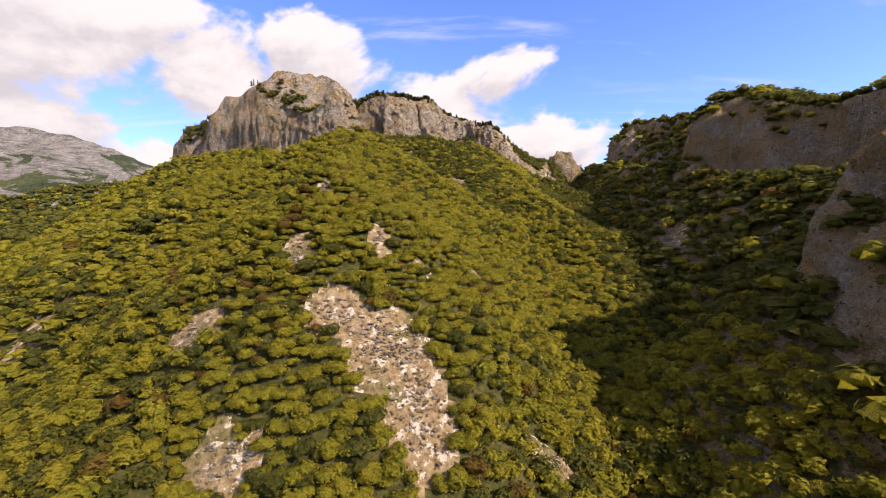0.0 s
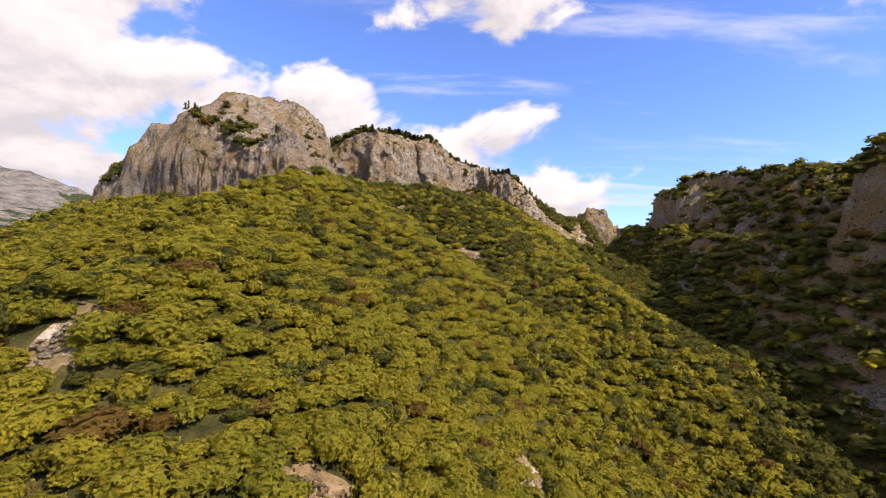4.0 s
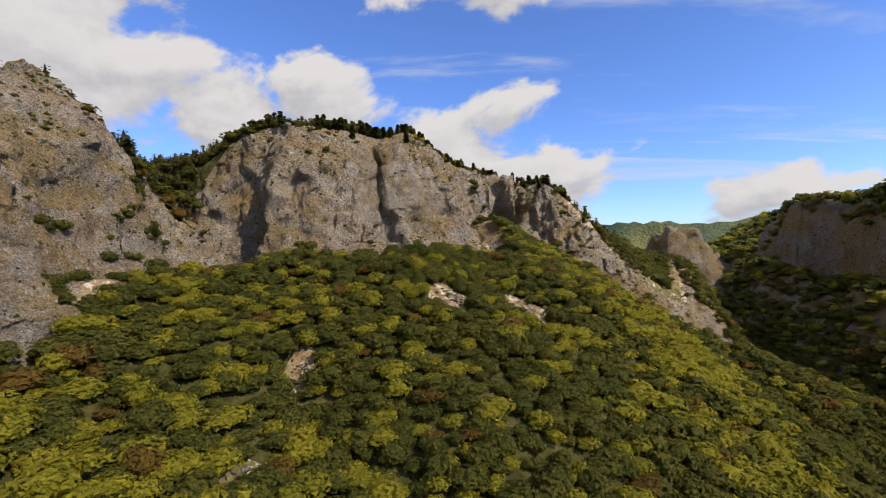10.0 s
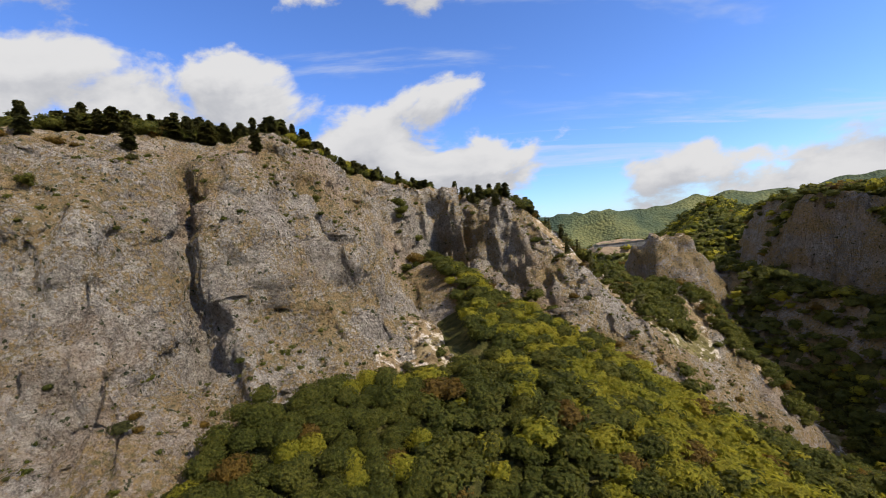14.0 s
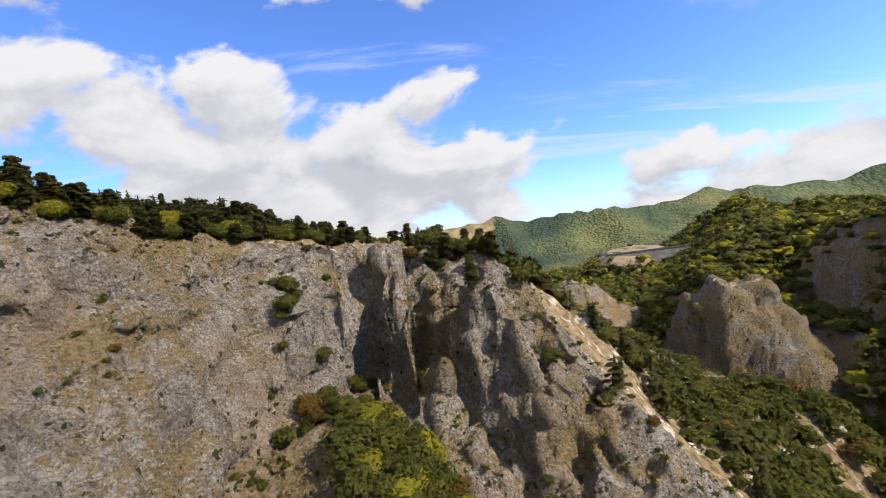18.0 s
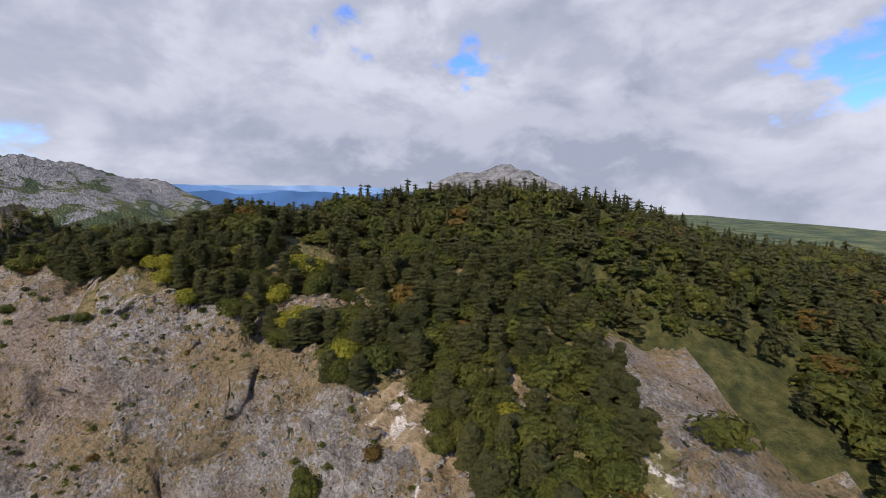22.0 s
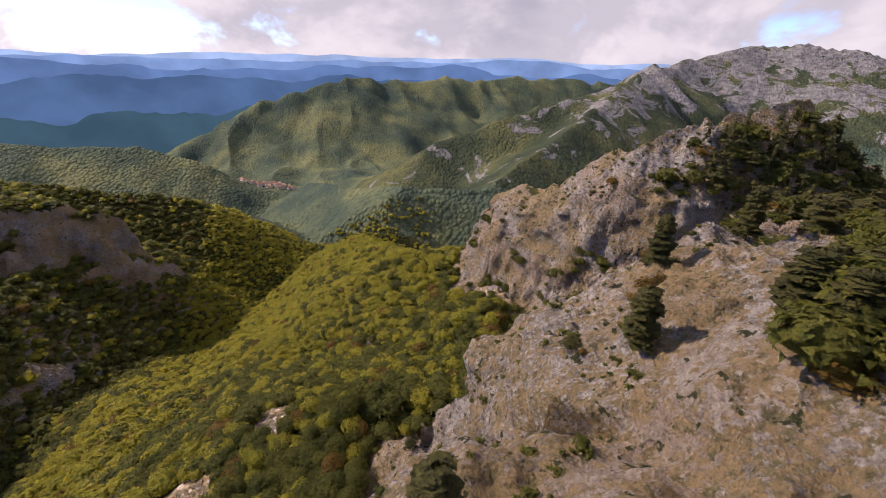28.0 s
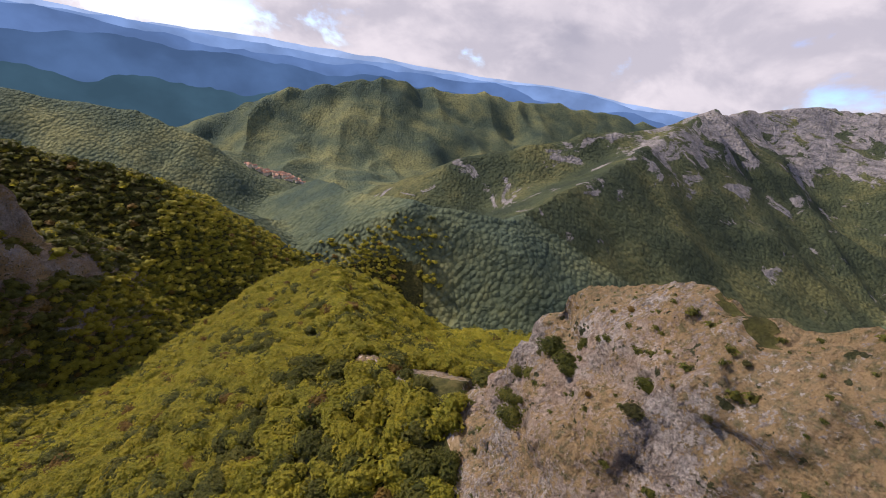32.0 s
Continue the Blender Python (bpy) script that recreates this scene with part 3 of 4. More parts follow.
# a low dark cave under the fin
cave = np.exp(-((XX - 72) / 10) ** 2 - ((YY - 490) / 9) ** 2) * np.clip((86 - ZZ) / 3, 0, 1) * np.clip((ZZ - 70) / 4, 0, 1)
crag = np.where(inside(XX, YY, CLIFF, (100, 6000), (-6000, 6000), (-6000, 900)) & (along(XX, YY, CLIFF)[0] < 48) & (YY < 600), 2.6, 0.5)
BED = 6.5


def beds(x, y, z, f):
    """Rock beds: the face steps back on ledges and stands upright between them."""
    q = (z + fbm(x, y, 40, 3, 63) * 12) / BED
    r = q - np.floor(q)
    return f * 0.62 * BED * (np.where(r < 0.72, r * 0.45, 0.324 + (r - 0.72) * 2.414) - r)


VX, VY = XX + nx * (push * fold - 10 * cave), YY + ny * (push * fold - 10 * cave)
VZ = ZZ + fold * fbm3(XX, YY, ZZ, 5, 3, 57) * 2.4 + np.clip(1 - fold, 0, 1) * crag * fbm(XX, YY, 6, 4, 61, 0.6)
VZ = VZ + beds(XX, YY, ZZ, fold)
VERTS = np.stack([VX, VY, VZ], -1).reshape(-1, 3)


def mesh_from(name, verts, faces, material, smooth=True):
    """A mesh from arrays of corners and of triangles or four-sided faces."""
    me = bpy.data.meshes.new(name)
    n, k = faces.shape
    me.vertices.add(len(verts))
    me.vertices.foreach_set("co", np.ascontiguousarray(verts, dtype=np.float32).ravel())
    me.loops.add(n * k)
    me.loops.foreach_set("vertex_index", np.ascontiguousarray(faces, dtype=np.int32).ravel())
    me.polygons.add(n)
    me.polygons.foreach_set("loop_start", np.arange(0, n * k, k, dtype=np.int32))
    me.polygons.foreach_set("loop_total", np.full(n, k, dtype=np.int32))
    me.polygons.foreach_set("use_smooth", np.full(n, smooth, dtype=bool))
    me.update(calc_edges=True)
    me.materials.append(material)
    return me


def sub_sheet(name, mask, material):
    jj, ii = np.nonzero(mask)
    a = jj * NX + ii
    f = np.stack([a, a + 1, a + 1 + NX, a + NX], 1)
    used, inv = np.unique(f, return_inverse=True)
    return new(name, mesh_from(name, VERTS[used], inv.reshape(-1, 4), material))


def coarse_at(grid, x, y):
    i, j = np.clip(np.searchsorted(GX, x, "right") - 1, 0, NX - 2), np.clip(np.searchsorted(GY, y, "right") - 1, 0, NY - 2)
    fx, fy = (x - GX[i]) / (GX[i + 1] - GX[i]), (y - GY[j]) / (GY[j + 1] - GY[j])
    return (grid[j, i] * (1 - fx) + grid[j, i + 1] * fx) * (1 - fy) + (grid[j + 1, i] * (1 - fx) + grid[j + 1, i + 1] * fx) * fy


def fine_sheet(name, mask, material):
    """The same faces at half the spacing, with finer blocks; the rim meets the coarse sheet."""
    jj, ii = np.nonzero(mask)
    w = 2 * NX
    a = (2 * jj) * w + 2 * ii
    f = np.concatenate([np.stack([b, b + 1, b + 1 + w, b + w], 1) for b in (a, a + 1, a + w, a + w + 1)])
    used, inv = np.unique(f, return_inverse=True)
    j2, i2 = used // w, used % w
    j, i = j2 // 2, i2 // 2
    oj, oi = j2 % 2, i2 % 2
    x, y = np.where(oi, 0.5 * (GX[i] + GX[np.minimum(i + 1, NX - 1)]), GX[i]), np.where(oj, 0.5 * (GY[j] + GY[np.minimum(j + 1, NY - 1)]), GY[j])
    z = height(x, y)
    f2, ax, ay = coarse_at(fold, x, y), coarse_at(nx, x, y), coarse_at(ny, x, y)
    p = fbm3(x, y, z * 0.8, 24, 4, 51, 0.58) * np.where(x > 44, 5.0, 6.0) + fbm3(x, y, z * 1.3, 6, 4, 55, 0.6) * 3.0
    hollow = np.exp(-((x - 72) / 10) ** 2 - ((y - 490) / 9) ** 2) * np.clip((86 - z) / 3, 0, 1) * np.clip((z - 70) / 4, 0, 1)
    v = np.stack([x + ax * (p * f2 - 10 * hollow), y + ay * (p * f2 - 10 * hollow),
                  z + f2 * fbm3(x, y, z, 5, 4, 57, 0.6) * 2.4 + (1 - f2) * coarse_at(crag, x, y) * fbm(x, y, 6, 4, 61, 0.6) + beds(x, y, z, f2)], -1)
    pad = np.pad(mask, 1)
    corner = (oj == 0) & (oi == 0)
    v[corner] = VERTS[j[corner] * NX + i[corner]]
    flat = (oj == 0) & (oi == 1)
    rim_ = flat & ~(pad[j, i + 1] & pad[j + 1, i + 1])
    v[rim_] = 0.5 * (VERTS[j[rim_] * NX + i[rim_]] + VERTS[j[rim_] * NX + i[rim_] + 1])
    side_ = (oj == 1) & (oi == 0)
    rim_ = side_ & ~(pad[j + 1, i] & pad[j + 1, i + 1])
    v[rim_] = 0.5 * (VERTS[j[rim_] * NX + i[rim_]] + VERTS[(j[rim_] + 1) * NX + i[rim_]])
    return new(name, mesh_from(name, v, inv.reshape(-1, 4), material))


# bare stony clearings: x, y, half-lengths
CLEARINGS = ((-4.9, 116, 12, 9), (-18.7, 121, 8, 5), (5.5, 104, 7, 9), (-35, 136, 3, 5), (-9.5, 145, 2.5, 4), (6, 146, 3.5, 2), (26.6, 168, 2, 4), (-58.8, 120, 5, 4), (-148.7, 162, 6, 10), (-38.6, 91, 7, 5), (39.6, 107, 5, 2), (58.2, 102, 8, 3), (146.5, 244, 6, 9), (-33.7, 172, 2.5, 4), (-1.3, 166, 3.5, 1.6), (30.1, 206, 2, 5), (-12.4, 377, 1.6, 3.4), (-11.8, 352, 1.5, 2.6), (19.8, 402, 5, 5), (27.6, 340, 6, 3), (39.3, 414, 7, 6), (-42, 310, 2.2, 2.6), (-9, 531, 9, 6), (13, 540, 3, 7), (359, 948, 52, 38))


def bare(x, y, grow=1.0):
    out = np.zeros(x.shape, bool)
    wob = fbm(x, y, 6, 3, 77) * 1.1
    for cx, cy, a, b in CLEARINGS:
        out |= ((x - cx) / (a + 1.2)) ** 2 + ((y - cy) / (b + 1.2)) ** 2 + wob < grow
    return out


CX, CY = 0.25 * (XX[:-1, :-1] + XX[1:, 1:]) * 2, 0.25 * (YY[:-1, :-1] + YY[1:, 1:]) * 2
FS = 0.25 * (STEEP[:-1, :-1] + STEEP[1:, 1:] + STEEP[:-1, 1:] + STEEP[1:, :-1])
near_cliff = (along(CX, CY, CLIFF)[0] < 34) & (CY < 600)
near_east = (along(CX, CY, CLIFF_EAST)[0] < 75) & (CX > 60) & (CX < 420)
knobs = (np.hypot(CX - 187, CY - 603) < 40) | (np.hypot(CX - 196, CY - 772) < 54)
tower_top = along(CX, CY, TOWER)[0] < np.where(CY < 340, 6, np.where(CY < 352, 11, 24))
on_rock = inside(CX, CY, CLIFF, (100, 6000), (-6000, 6000), (-6000, 900))
tower_foot = along(CX, CY, ((-66, 360, 0), (-74, 324, 0), (-105, 334, 0), (-145, 382, 0)))[0] < 15
on_rib = along(CX, CY, RIB)[0] + fbm(CX, CY, 14, 3, 94) * 10 < 13
rocky = on_rib | ((FS > 0.95) & (near_cliff | near_east)) | ((FS > 0.5) & knobs) | ((FS > 0.55) & tower_top) | ((FS > 0.35) & tower_foot & on_rock) | ((CX > -60) & (CX < 24) & (CY > 426) & (CY < 500) & on_rock) | ((CX > 8) & (CX < 64) & (CY > 494) & (CY < 545)) | ((CX > 56) & (CX < 150) & (CY > 470) & (CY < 600) & near_cliff)
faces_of = (
    ("cliff_tower", rocky & (CX < -52) & (CX > -150) & ~near_east, "grey limestone cliff tower with ledges of dry grass", ROCK),
    ("cliff_west", rocky & (CX <= -150), "distant grey limestone cliff below a wooded shoulder", ROCK),
    ("cliff_buttress", rocky & (CX >= -52) & (CX < 1.5) & (CY < 600), "tall pale limestone buttress rising from the forest", ROCK),
    ("cliff_wall", rocky & (CX >= 1.5) & (CX < 44) & (CY < 600) & ~near_east, "broad pale limestone wall streaked with ochre grass", ROCK),
    ("cliff_fin", rocky & (CX >= 44) & (CX < 165) & (CY > 400) & ~near_east & ~knobs, "ribbed limestone fin with dry grass running down to the gorge", ROCK),
    ("cliff_gorge", rocky & near_east & ~knobs, "shaded grey cliff above the wooded gorge", ROCK_DARK),
    ("rock_knob", rocky & knobs & (CY < 690), "rounded limestone knob standing in the gorge", ROCK_DARK),
    ("rock_pyramid", rocky & knobs & (CY >= 690), "pale limestone pyramid beyond the gorge", ROCK),
)
taken = np.zeros(CX.shape, bool)
for name_, mask_, label_, mat_ in faces_of:
    mask_ = mask_ & ~taken
    if mask_.any():
        tagged((fine_sheet if mat_ is ROCK and name_ != "cliff_west" else sub_sheet)(name_, mask_, mat_), label_, "cliff", kind="structure")
    taken |= mask_
far_off = (np.hypot(CX - 20, CY - 330) > 560) | ((CX < -150) & (CY < 250) & (np.hypot(CX - 20, CY - 330) > 330)) | ((CY < -30) & (CX < 90) & (np.hypot(CX - 20, CY - 330) > 405))
stony = ~taken & ~far_off & (bare(CX, CY, 1.25) | (on_rock & (along(CX, CY, CLIFF)[0] < 60) & (CY < 600) & (CX > -60)))
turfy = stony & (CY > 480) & (CX < 30)
tagged(sub_sheet("clearing_turf", turfy, TURF), "dry ochre grass between the plateau pines", "ground", kind="structure")
tagged(sub_sheet("clearing_ground", stony & ~turfy, GROUND), "stony clearing with broken pale rock and dry grass", "ground", kind="structure")
tagged(sub_sheet("ground", ~taken & ~far_off & ~stony, FOREST_FLOOR), "forest floor of leaf litter, moss and grass", "ground", kind="structure")
rocky_far = far_off & ((along(CX, CY, MASSIF[1:])[0] < 420) | (along(CX, CY, NORTH_WEST)[0] < 420) | (along(CX, CY, MASSIF_SPUR[:2])[0] < 170))
bald = far_off & (np.hypot((CX - 240) / 75, (CY - 1440) / 70) < 1)
tagged(sub_sheet("hilltop_grass", bald, DRY_GRASS), "bald hilltop of ochre dry grass and stone", "ground", kind="structure")
taken |= bald
tagged(sub_sheet("mountain_slope", ~taken & rocky_far, ALPINE), "grey rocky mountains with wooded flanks", "mountain", kind="structure")
tagged(sub_sheet("ground_far", ~taken & far_off & ~rocky_far, WOODLAND), "far wooded hills and valleys", "ground", kind="structure")


def ground_z(x, y):
    """Height of the built sheet, between its corners."""
    x, y = np.asarray(x, float), np.asarray(y, float)
    i, j = np.clip(np.searchsorted(GX, x) - 1, 0, NX - 2), np.clip(np.searchsorted(GY, y) - 1, 0, NY - 2)
    fx, fy = (x - GX[i]) / (GX[i + 1] - GX[i]), (y - GY[j]) / (GY[j + 1] - GY[j])
    return (ZZ[j, i] * (1 - fx) + ZZ[j, i + 1] * fx) * (1 - fy) + (ZZ[j + 1, i] * (1 - fx) + ZZ[j + 1, i + 1] * fx) * fy


def steep_at(x, y):
    i, j = np.clip(np.searchsorted(GX, x) - 1, 0, NX - 2), np.clip(np.searchsorted(GY, y) - 1, 0, NY - 2)
    return FS[j, i]


# ---- trees ----
rng = np.random.default_rng(7)


def ico():
    p = (1 + 5 ** 0.5) / 2
    v = np.array([(-1, p, 0), (1, p, 0), (-1, -p, 0), (1, -p, 0), (0, -1, p), (0, 1, p), (0, -1, -p), (0, 1, -p), (p, 0, -1), (p, 0, 1), (-p, 0, -1), (-p, 0, 1)], float)
    f = [(0, 11, 5), (0, 5, 1), (0, 1, 7), (0, 7, 10), (0, 10, 11), (1, 5, 9), (5, 11, 4), (11, 10, 2), (10, 7, 6), (7, 1, 8),
         (3, 9, 4), (3, 4, 2), (3, 2, 6), (3, 6, 8), (3, 8, 9), (4, 9, 5), (2, 4, 11), (6, 2, 10), (8, 6, 7), (9, 8, 1)]
    return v / np.linalg.norm(v, axis=1)[:, None], np.array(f)


def ico_fine():
    """A sphere of 80 triangles."""
    v, f = ico()
    v, mids, out = list(map(tuple, v)), {}, []

    def mid(a, b):
        k = (min(a, b), max(a, b))
        if k not in mids:
            p = np.array(v[a]) + np.array(v[b])
            v.append(tuple(p / np.linalg.norm(p)))
            mids[k] = len(v) - 1
        return mids[k]

    for a, b, c in f:
        x, y, z = mid(a, b), mid(b, c), mid(c, a)
        out += [(a, x, z), (b, y, x), (c, z, y), (x, y, z)]
    return np.array(v), np.array(out)


def leafy_crown(n, leaf, seed, fine=True):
    """A broadleaf crown of unit radius round its middle: a lumpy leafy mass with loose sprays standing out of it."""
    r = np.random.default_rng(seed)
    v, f = ico_fine() if fine else ico()
    lumps = r.normal(size=(9, 3))
    lumps /= np.linalg.norm(lumps, axis=1)[:, None]
    lumps[:, 2] = np.abs(lumps[:, 2]) * 0.8

    def outline(d):
        q = np.clip(d @ lumps.T, 0, 1) ** 7
        return 0.66 + 0.40 * q.max(1)

    verts, tris = [v * (outline(v) * r.uniform(0.86, 1.10, len(v)))[:, None] * 0.80 * (1, 1, 0.88)], [f]
    d = r.normal(size=(n * 2, 3))
    d /= np.linalg.norm(d, axis=1)[:, None]
    d = d[d[:, 2] > -0.4][:n]
    n = len(d)
    c = d * (outline(d) * r.uniform(0.90, 1.06, n))[:, None]
    nrm = d + r.normal(size=(n, 3)) * 0.4 + (0, 0, 0.3)
    nrm /= np.linalg.norm(nrm, axis=1)[:, None]
    t = np.cross(nrm, r.normal(size=(n, 3)))
    t /= np.linalg.norm(t, axis=1)[:, None]
    b = np.cross(nrm, t)
    s = (leaf * r.uniform(0.6, 1.25, n))[:, None]
    sheet = np.stack([c + t * s, c - t * s * 0.6 + b * s * 0.8, c - t * s * 0.5 - b * s * 0.8], 1).reshape(-1, 3)
    verts.append(sheet * (1, 1, 0.9))
    tris.append(np.arange(n * 3).reshape(-1, 3) + len(v))
    return np.concatenate(verts), np.concatenate(tris)


def pine_crown(n, seed, tiers=7, flat=0.0):
    """A pine crown from z 0 to 1 and of unit radius: tiers of drooping sprays."""
    r = np.random.default_rng(seed)
    verts, tris = [], []
    core = np.array([(0, 0, 1.0)] + [(0.34 * math.cos(a), 0.34 * math.sin(a), 0.16) for a in np.linspace(0, 6.283, 7)[:-1]])
    verts.append(core)
    tris.append(np.array([(0, i + 1, (i + 1) % 6 + 1) for i in range(6)]))
    tier = r.integers(0, tiers, n)
    z = 0.12 + 0.86 * (tier + r.uniform(-0.25, 0.25, n)) / tiers
    a = r.uniform(0, 6.283, n)
    lean = 0.8 + 0.25 * np.sin(a * 2 + tier * 1.7)
    rad = np.clip(1 - z, 0.04, 1) ** (0.62 - flat) * r.uniform(0.62, 1.05, n) * lean
    u = np.stack([np.cos(a), np.sin(a), 0 * a], 1)
    w = np.stack([-np.sin(a), np.cos(a), 0 * a], 1)
    zz = np.stack([0 * z, 0 * z, z], 1)
    tip = u * rad[:, None] + zz + np.stack([0 * z, 0 * z, r.uniform(-0.05, 0.04, n)], 1)
    wide = (0.17 + 0.16 * rad)[:, None]
    root = u * (rad * 0.30)[:, None] + zz + np.stack([0 * z, 0 * z, 0.05 + 0 * z], 1)
    verts.append(np.stack([root, u * (rad * 0.78)[:, None] + w * wide + zz, tip, u * (rad * 0.78)[:, None] - w * wide + zz], 1).reshape(-1, 3))
    k = np.arange(n)[:, None] * 4 + len(core)
    tris.append(np.concatenate([k + (0, 1, 2), k + (0, 2, 3)]))
    return np.concatenate(verts), np.concatenate(tris)


def scatter(x0, x1, y0, y1, gap):
    gx, gy = np.meshgrid(np.arange(x0, x1, gap), np.arange(y0, y1, gap * 0.87))
    gx = gx + (np.arange(gx.shape[0]) % 2)[:, None] * gap / 2
    x, y = gx.ravel(), gy.ravel()
    return x + rng.uniform(-0.42, 0.42, x.size) * gap, y + rng.uniform(-0.42, 0.42, x.size) * gap


FOREST_EDGE = ((-85, 442, 0), (-40, 464, 0), (-20, 478, 0), (0, 500, 0), (11, 517, 0), (20, 530, 0), (31, 547, 0), (62, 560, 0))
HEART = ((-30, -40, 0), (-20, 90, 0), (0, 200, 0), (10, 330, 0), (20, 410, 0), (70, 500, 0), (20, 550, 0), (-30, 430, 0), (-50, 330, 0))
tree_x, tree_y, tree_t = [], [], []
for tier, gap, lo_, hi_ in ((0, 2.9, 0, 36), (1, 3.2, 36, 120), (2, 5.0, 120, 290), (3, 8.0, 290, 640)):
    x, y = scatter(-700, 720, -330, 1060, gap)
    d = along(x, y, HEART)[0]
    k = (d >= lo_) & (d < hi_)
    tree_x.append(x[k]), tree_y.append(y[k]), tree_t.append(np.full(k.sum(), tier))
tree_x, tree_y, tree_t = np.concatenate(tree_x), np.concatenate(tree_y), np.concatenate(tree_t)
st = steep_at(tree_x, tree_y)
inland = along(tree_x, tree_y, CLIFF)[0] * np.where(inside(tree_x, tree_y, CLIFF, (100, 6000), (-6000, 6000), (-6000, 900)), 1, -1)
keep = (st < np.where(tree_x > 105, np.where(tree_y < 165, 1.35, np.where(fbm(tree_x, tree_y, 30, 3, 92) > -0.16, 3.2, 1.4)), np.where((inland < 0) | ((tree_x > 60) & (tree_y > 545)), 1.6, np.where((tree_x < -84) & (tree_y > 404), 2.2, 1.0)))) & ~bare(tree_x, tree_y)
keep |= along(tree_x, tree_y, ((-55, 408, 0), (-60, 424, 0), (-67, 440, 0), (-88, 454, 0)))[0] < 6.5
edge = (inland > 3) & (inland < 8 + fbm(tree_x, tree_y, 14, 2, 90) * 14) & (tree_y < 590)
keep &= ~edge | (rng.random(edge.size) < 0.03)
# on the plateau the wood begins behind a strip of bare rock and dry grass
rim_d, _, rim_side = along(tree_x, tree_y, FOREST_EDGE)
strip = (inland > 0) & (tree_x > -78) & (tree_x < 62) & (tree_y > 425) & (tree_y < 600) & (rim_d * rim_side < fbm(tree_x, tree_y, 11, 2, 95) * 7)
keep &= ~strip | (rng.random(edge.size) < 0.04)
keep &= ~((tree_x > 52) & (tree_x < 150) & (inland > 0) & (tree_y < 600) & (inland < np.where(tree_y > 540, 27, 40))) | (rng.random(edge.size) < np.where(tree_y > 528, 0.14, 0.05))
keep &= ~(along(tree_x, tree_y, TOWER[1:])[0] < np.where(tree_y > 407, 0, np.where(tree_x < -110, 12, np.where(tree_y < 340, 5, np.where(tree_y < 352, 12, 26)))))
keep &= ~((tree_x > 14) & (tree_x < 46) & (tree_y > 458) & (tree_y < 524) & (inland > -9))
keep &= np.hypot(tree_x + 12, tree_y - 556) > 8
keep &= (tree_x > -150 + 70 * fbm(tree_x, tree_y, 60, 3, 96) - 25 * rng.random(edge.size)) | (tree_y > 250) | (np.hypot(tree_x - 20, tree_y - 330) < 330)
keep &= (tree_y > -30) | (np.hypot(tree_x - 20, tree_y - 330) < np.where(tree_x < 90, 400, 530) + 40 * rng.random(edge.size))
keep &= (np.hypot(tree_x - 187, tree_y - 603) > 34) & (np.hypot(tree_x - 196, tree_y - 772) > 46)
keep &= ~(along(tree_x, tree_y, RIB)[0] + fbm(tree_x, tree_y, 14, 3, 94) * 8 < 16) | (rng.random(edge.size) < 0.03)
keep &= fbm(tree_x, tree_y, 9, 2, 31) > -0.6
tree_x, tree_y, tree_t, inland = tree_x[keep], tree_y[keep], tree_t[keep], inland[keep]
tree_z = ground_z(tree_x, tree_y)
piny = ((inland > 14) & (tree_y > 380) & (tree_x < 120) & (rng.random(inland.size) < np.where(tree_x > 30, 0.30, np.where(tree_y > 470, 0.52, 0.5))))
rust = ~piny & (rng.random(inland.size) < np.where(inland > 10, 0.06, 0.03))
# below the cliffs more dark green: greener trees, and cloud shade put into leaf colour
green = ~piny & ~rust & (rng.random(inland.size) < np.where((tree_x > 40) & (tree_y > 535) & (inland > 0), 0.93, np.where((tree_x > 105) | ((tree_y > 420) & (tree_x < 46) & (inland < 10)), 0.85, np.where(inland > 10, 0.68, 0.14 + 0.5 * np.clip(fbm(tree_x, tree_y, 50, 3, 33) + 0.1, 0, 0.6) + 0.52 * np.clip((tree_y - 295) / 70, 0, 1) * np.clip((82 - tree_x) / 35, 0, 1) * (tree_x > -52)))))
SIZE = np.array([1.0, 1.12, 1.55, 2.3])

CROWNS = {0: [leafy_crown(190, 0.16, 100 + i) for i in range(7)], 1: [leafy_crown(60, 0.25, 120 + i, False) for i in range(7)],
          2: [leafy_crown(16, 0.40, 140 + i, False) for i in range(5)], 3: [leafy_crown(6, 0.45, 160 + i, False) for i in range(4)]}
PINES = {0: [pine_crown(95, 200 + i, 6, 0.26 + 0.12 * (i % 2)) for i in range(5)], 1: [pine_crown(40, 220 + i, 6, 0.3) for i in range(4)],
         2: [pine_crown(16, 240 + i, 5, 0.25) for i in range(3)], 3: [pine_crown(9, 260 + i, 4) for i in range(3)]}


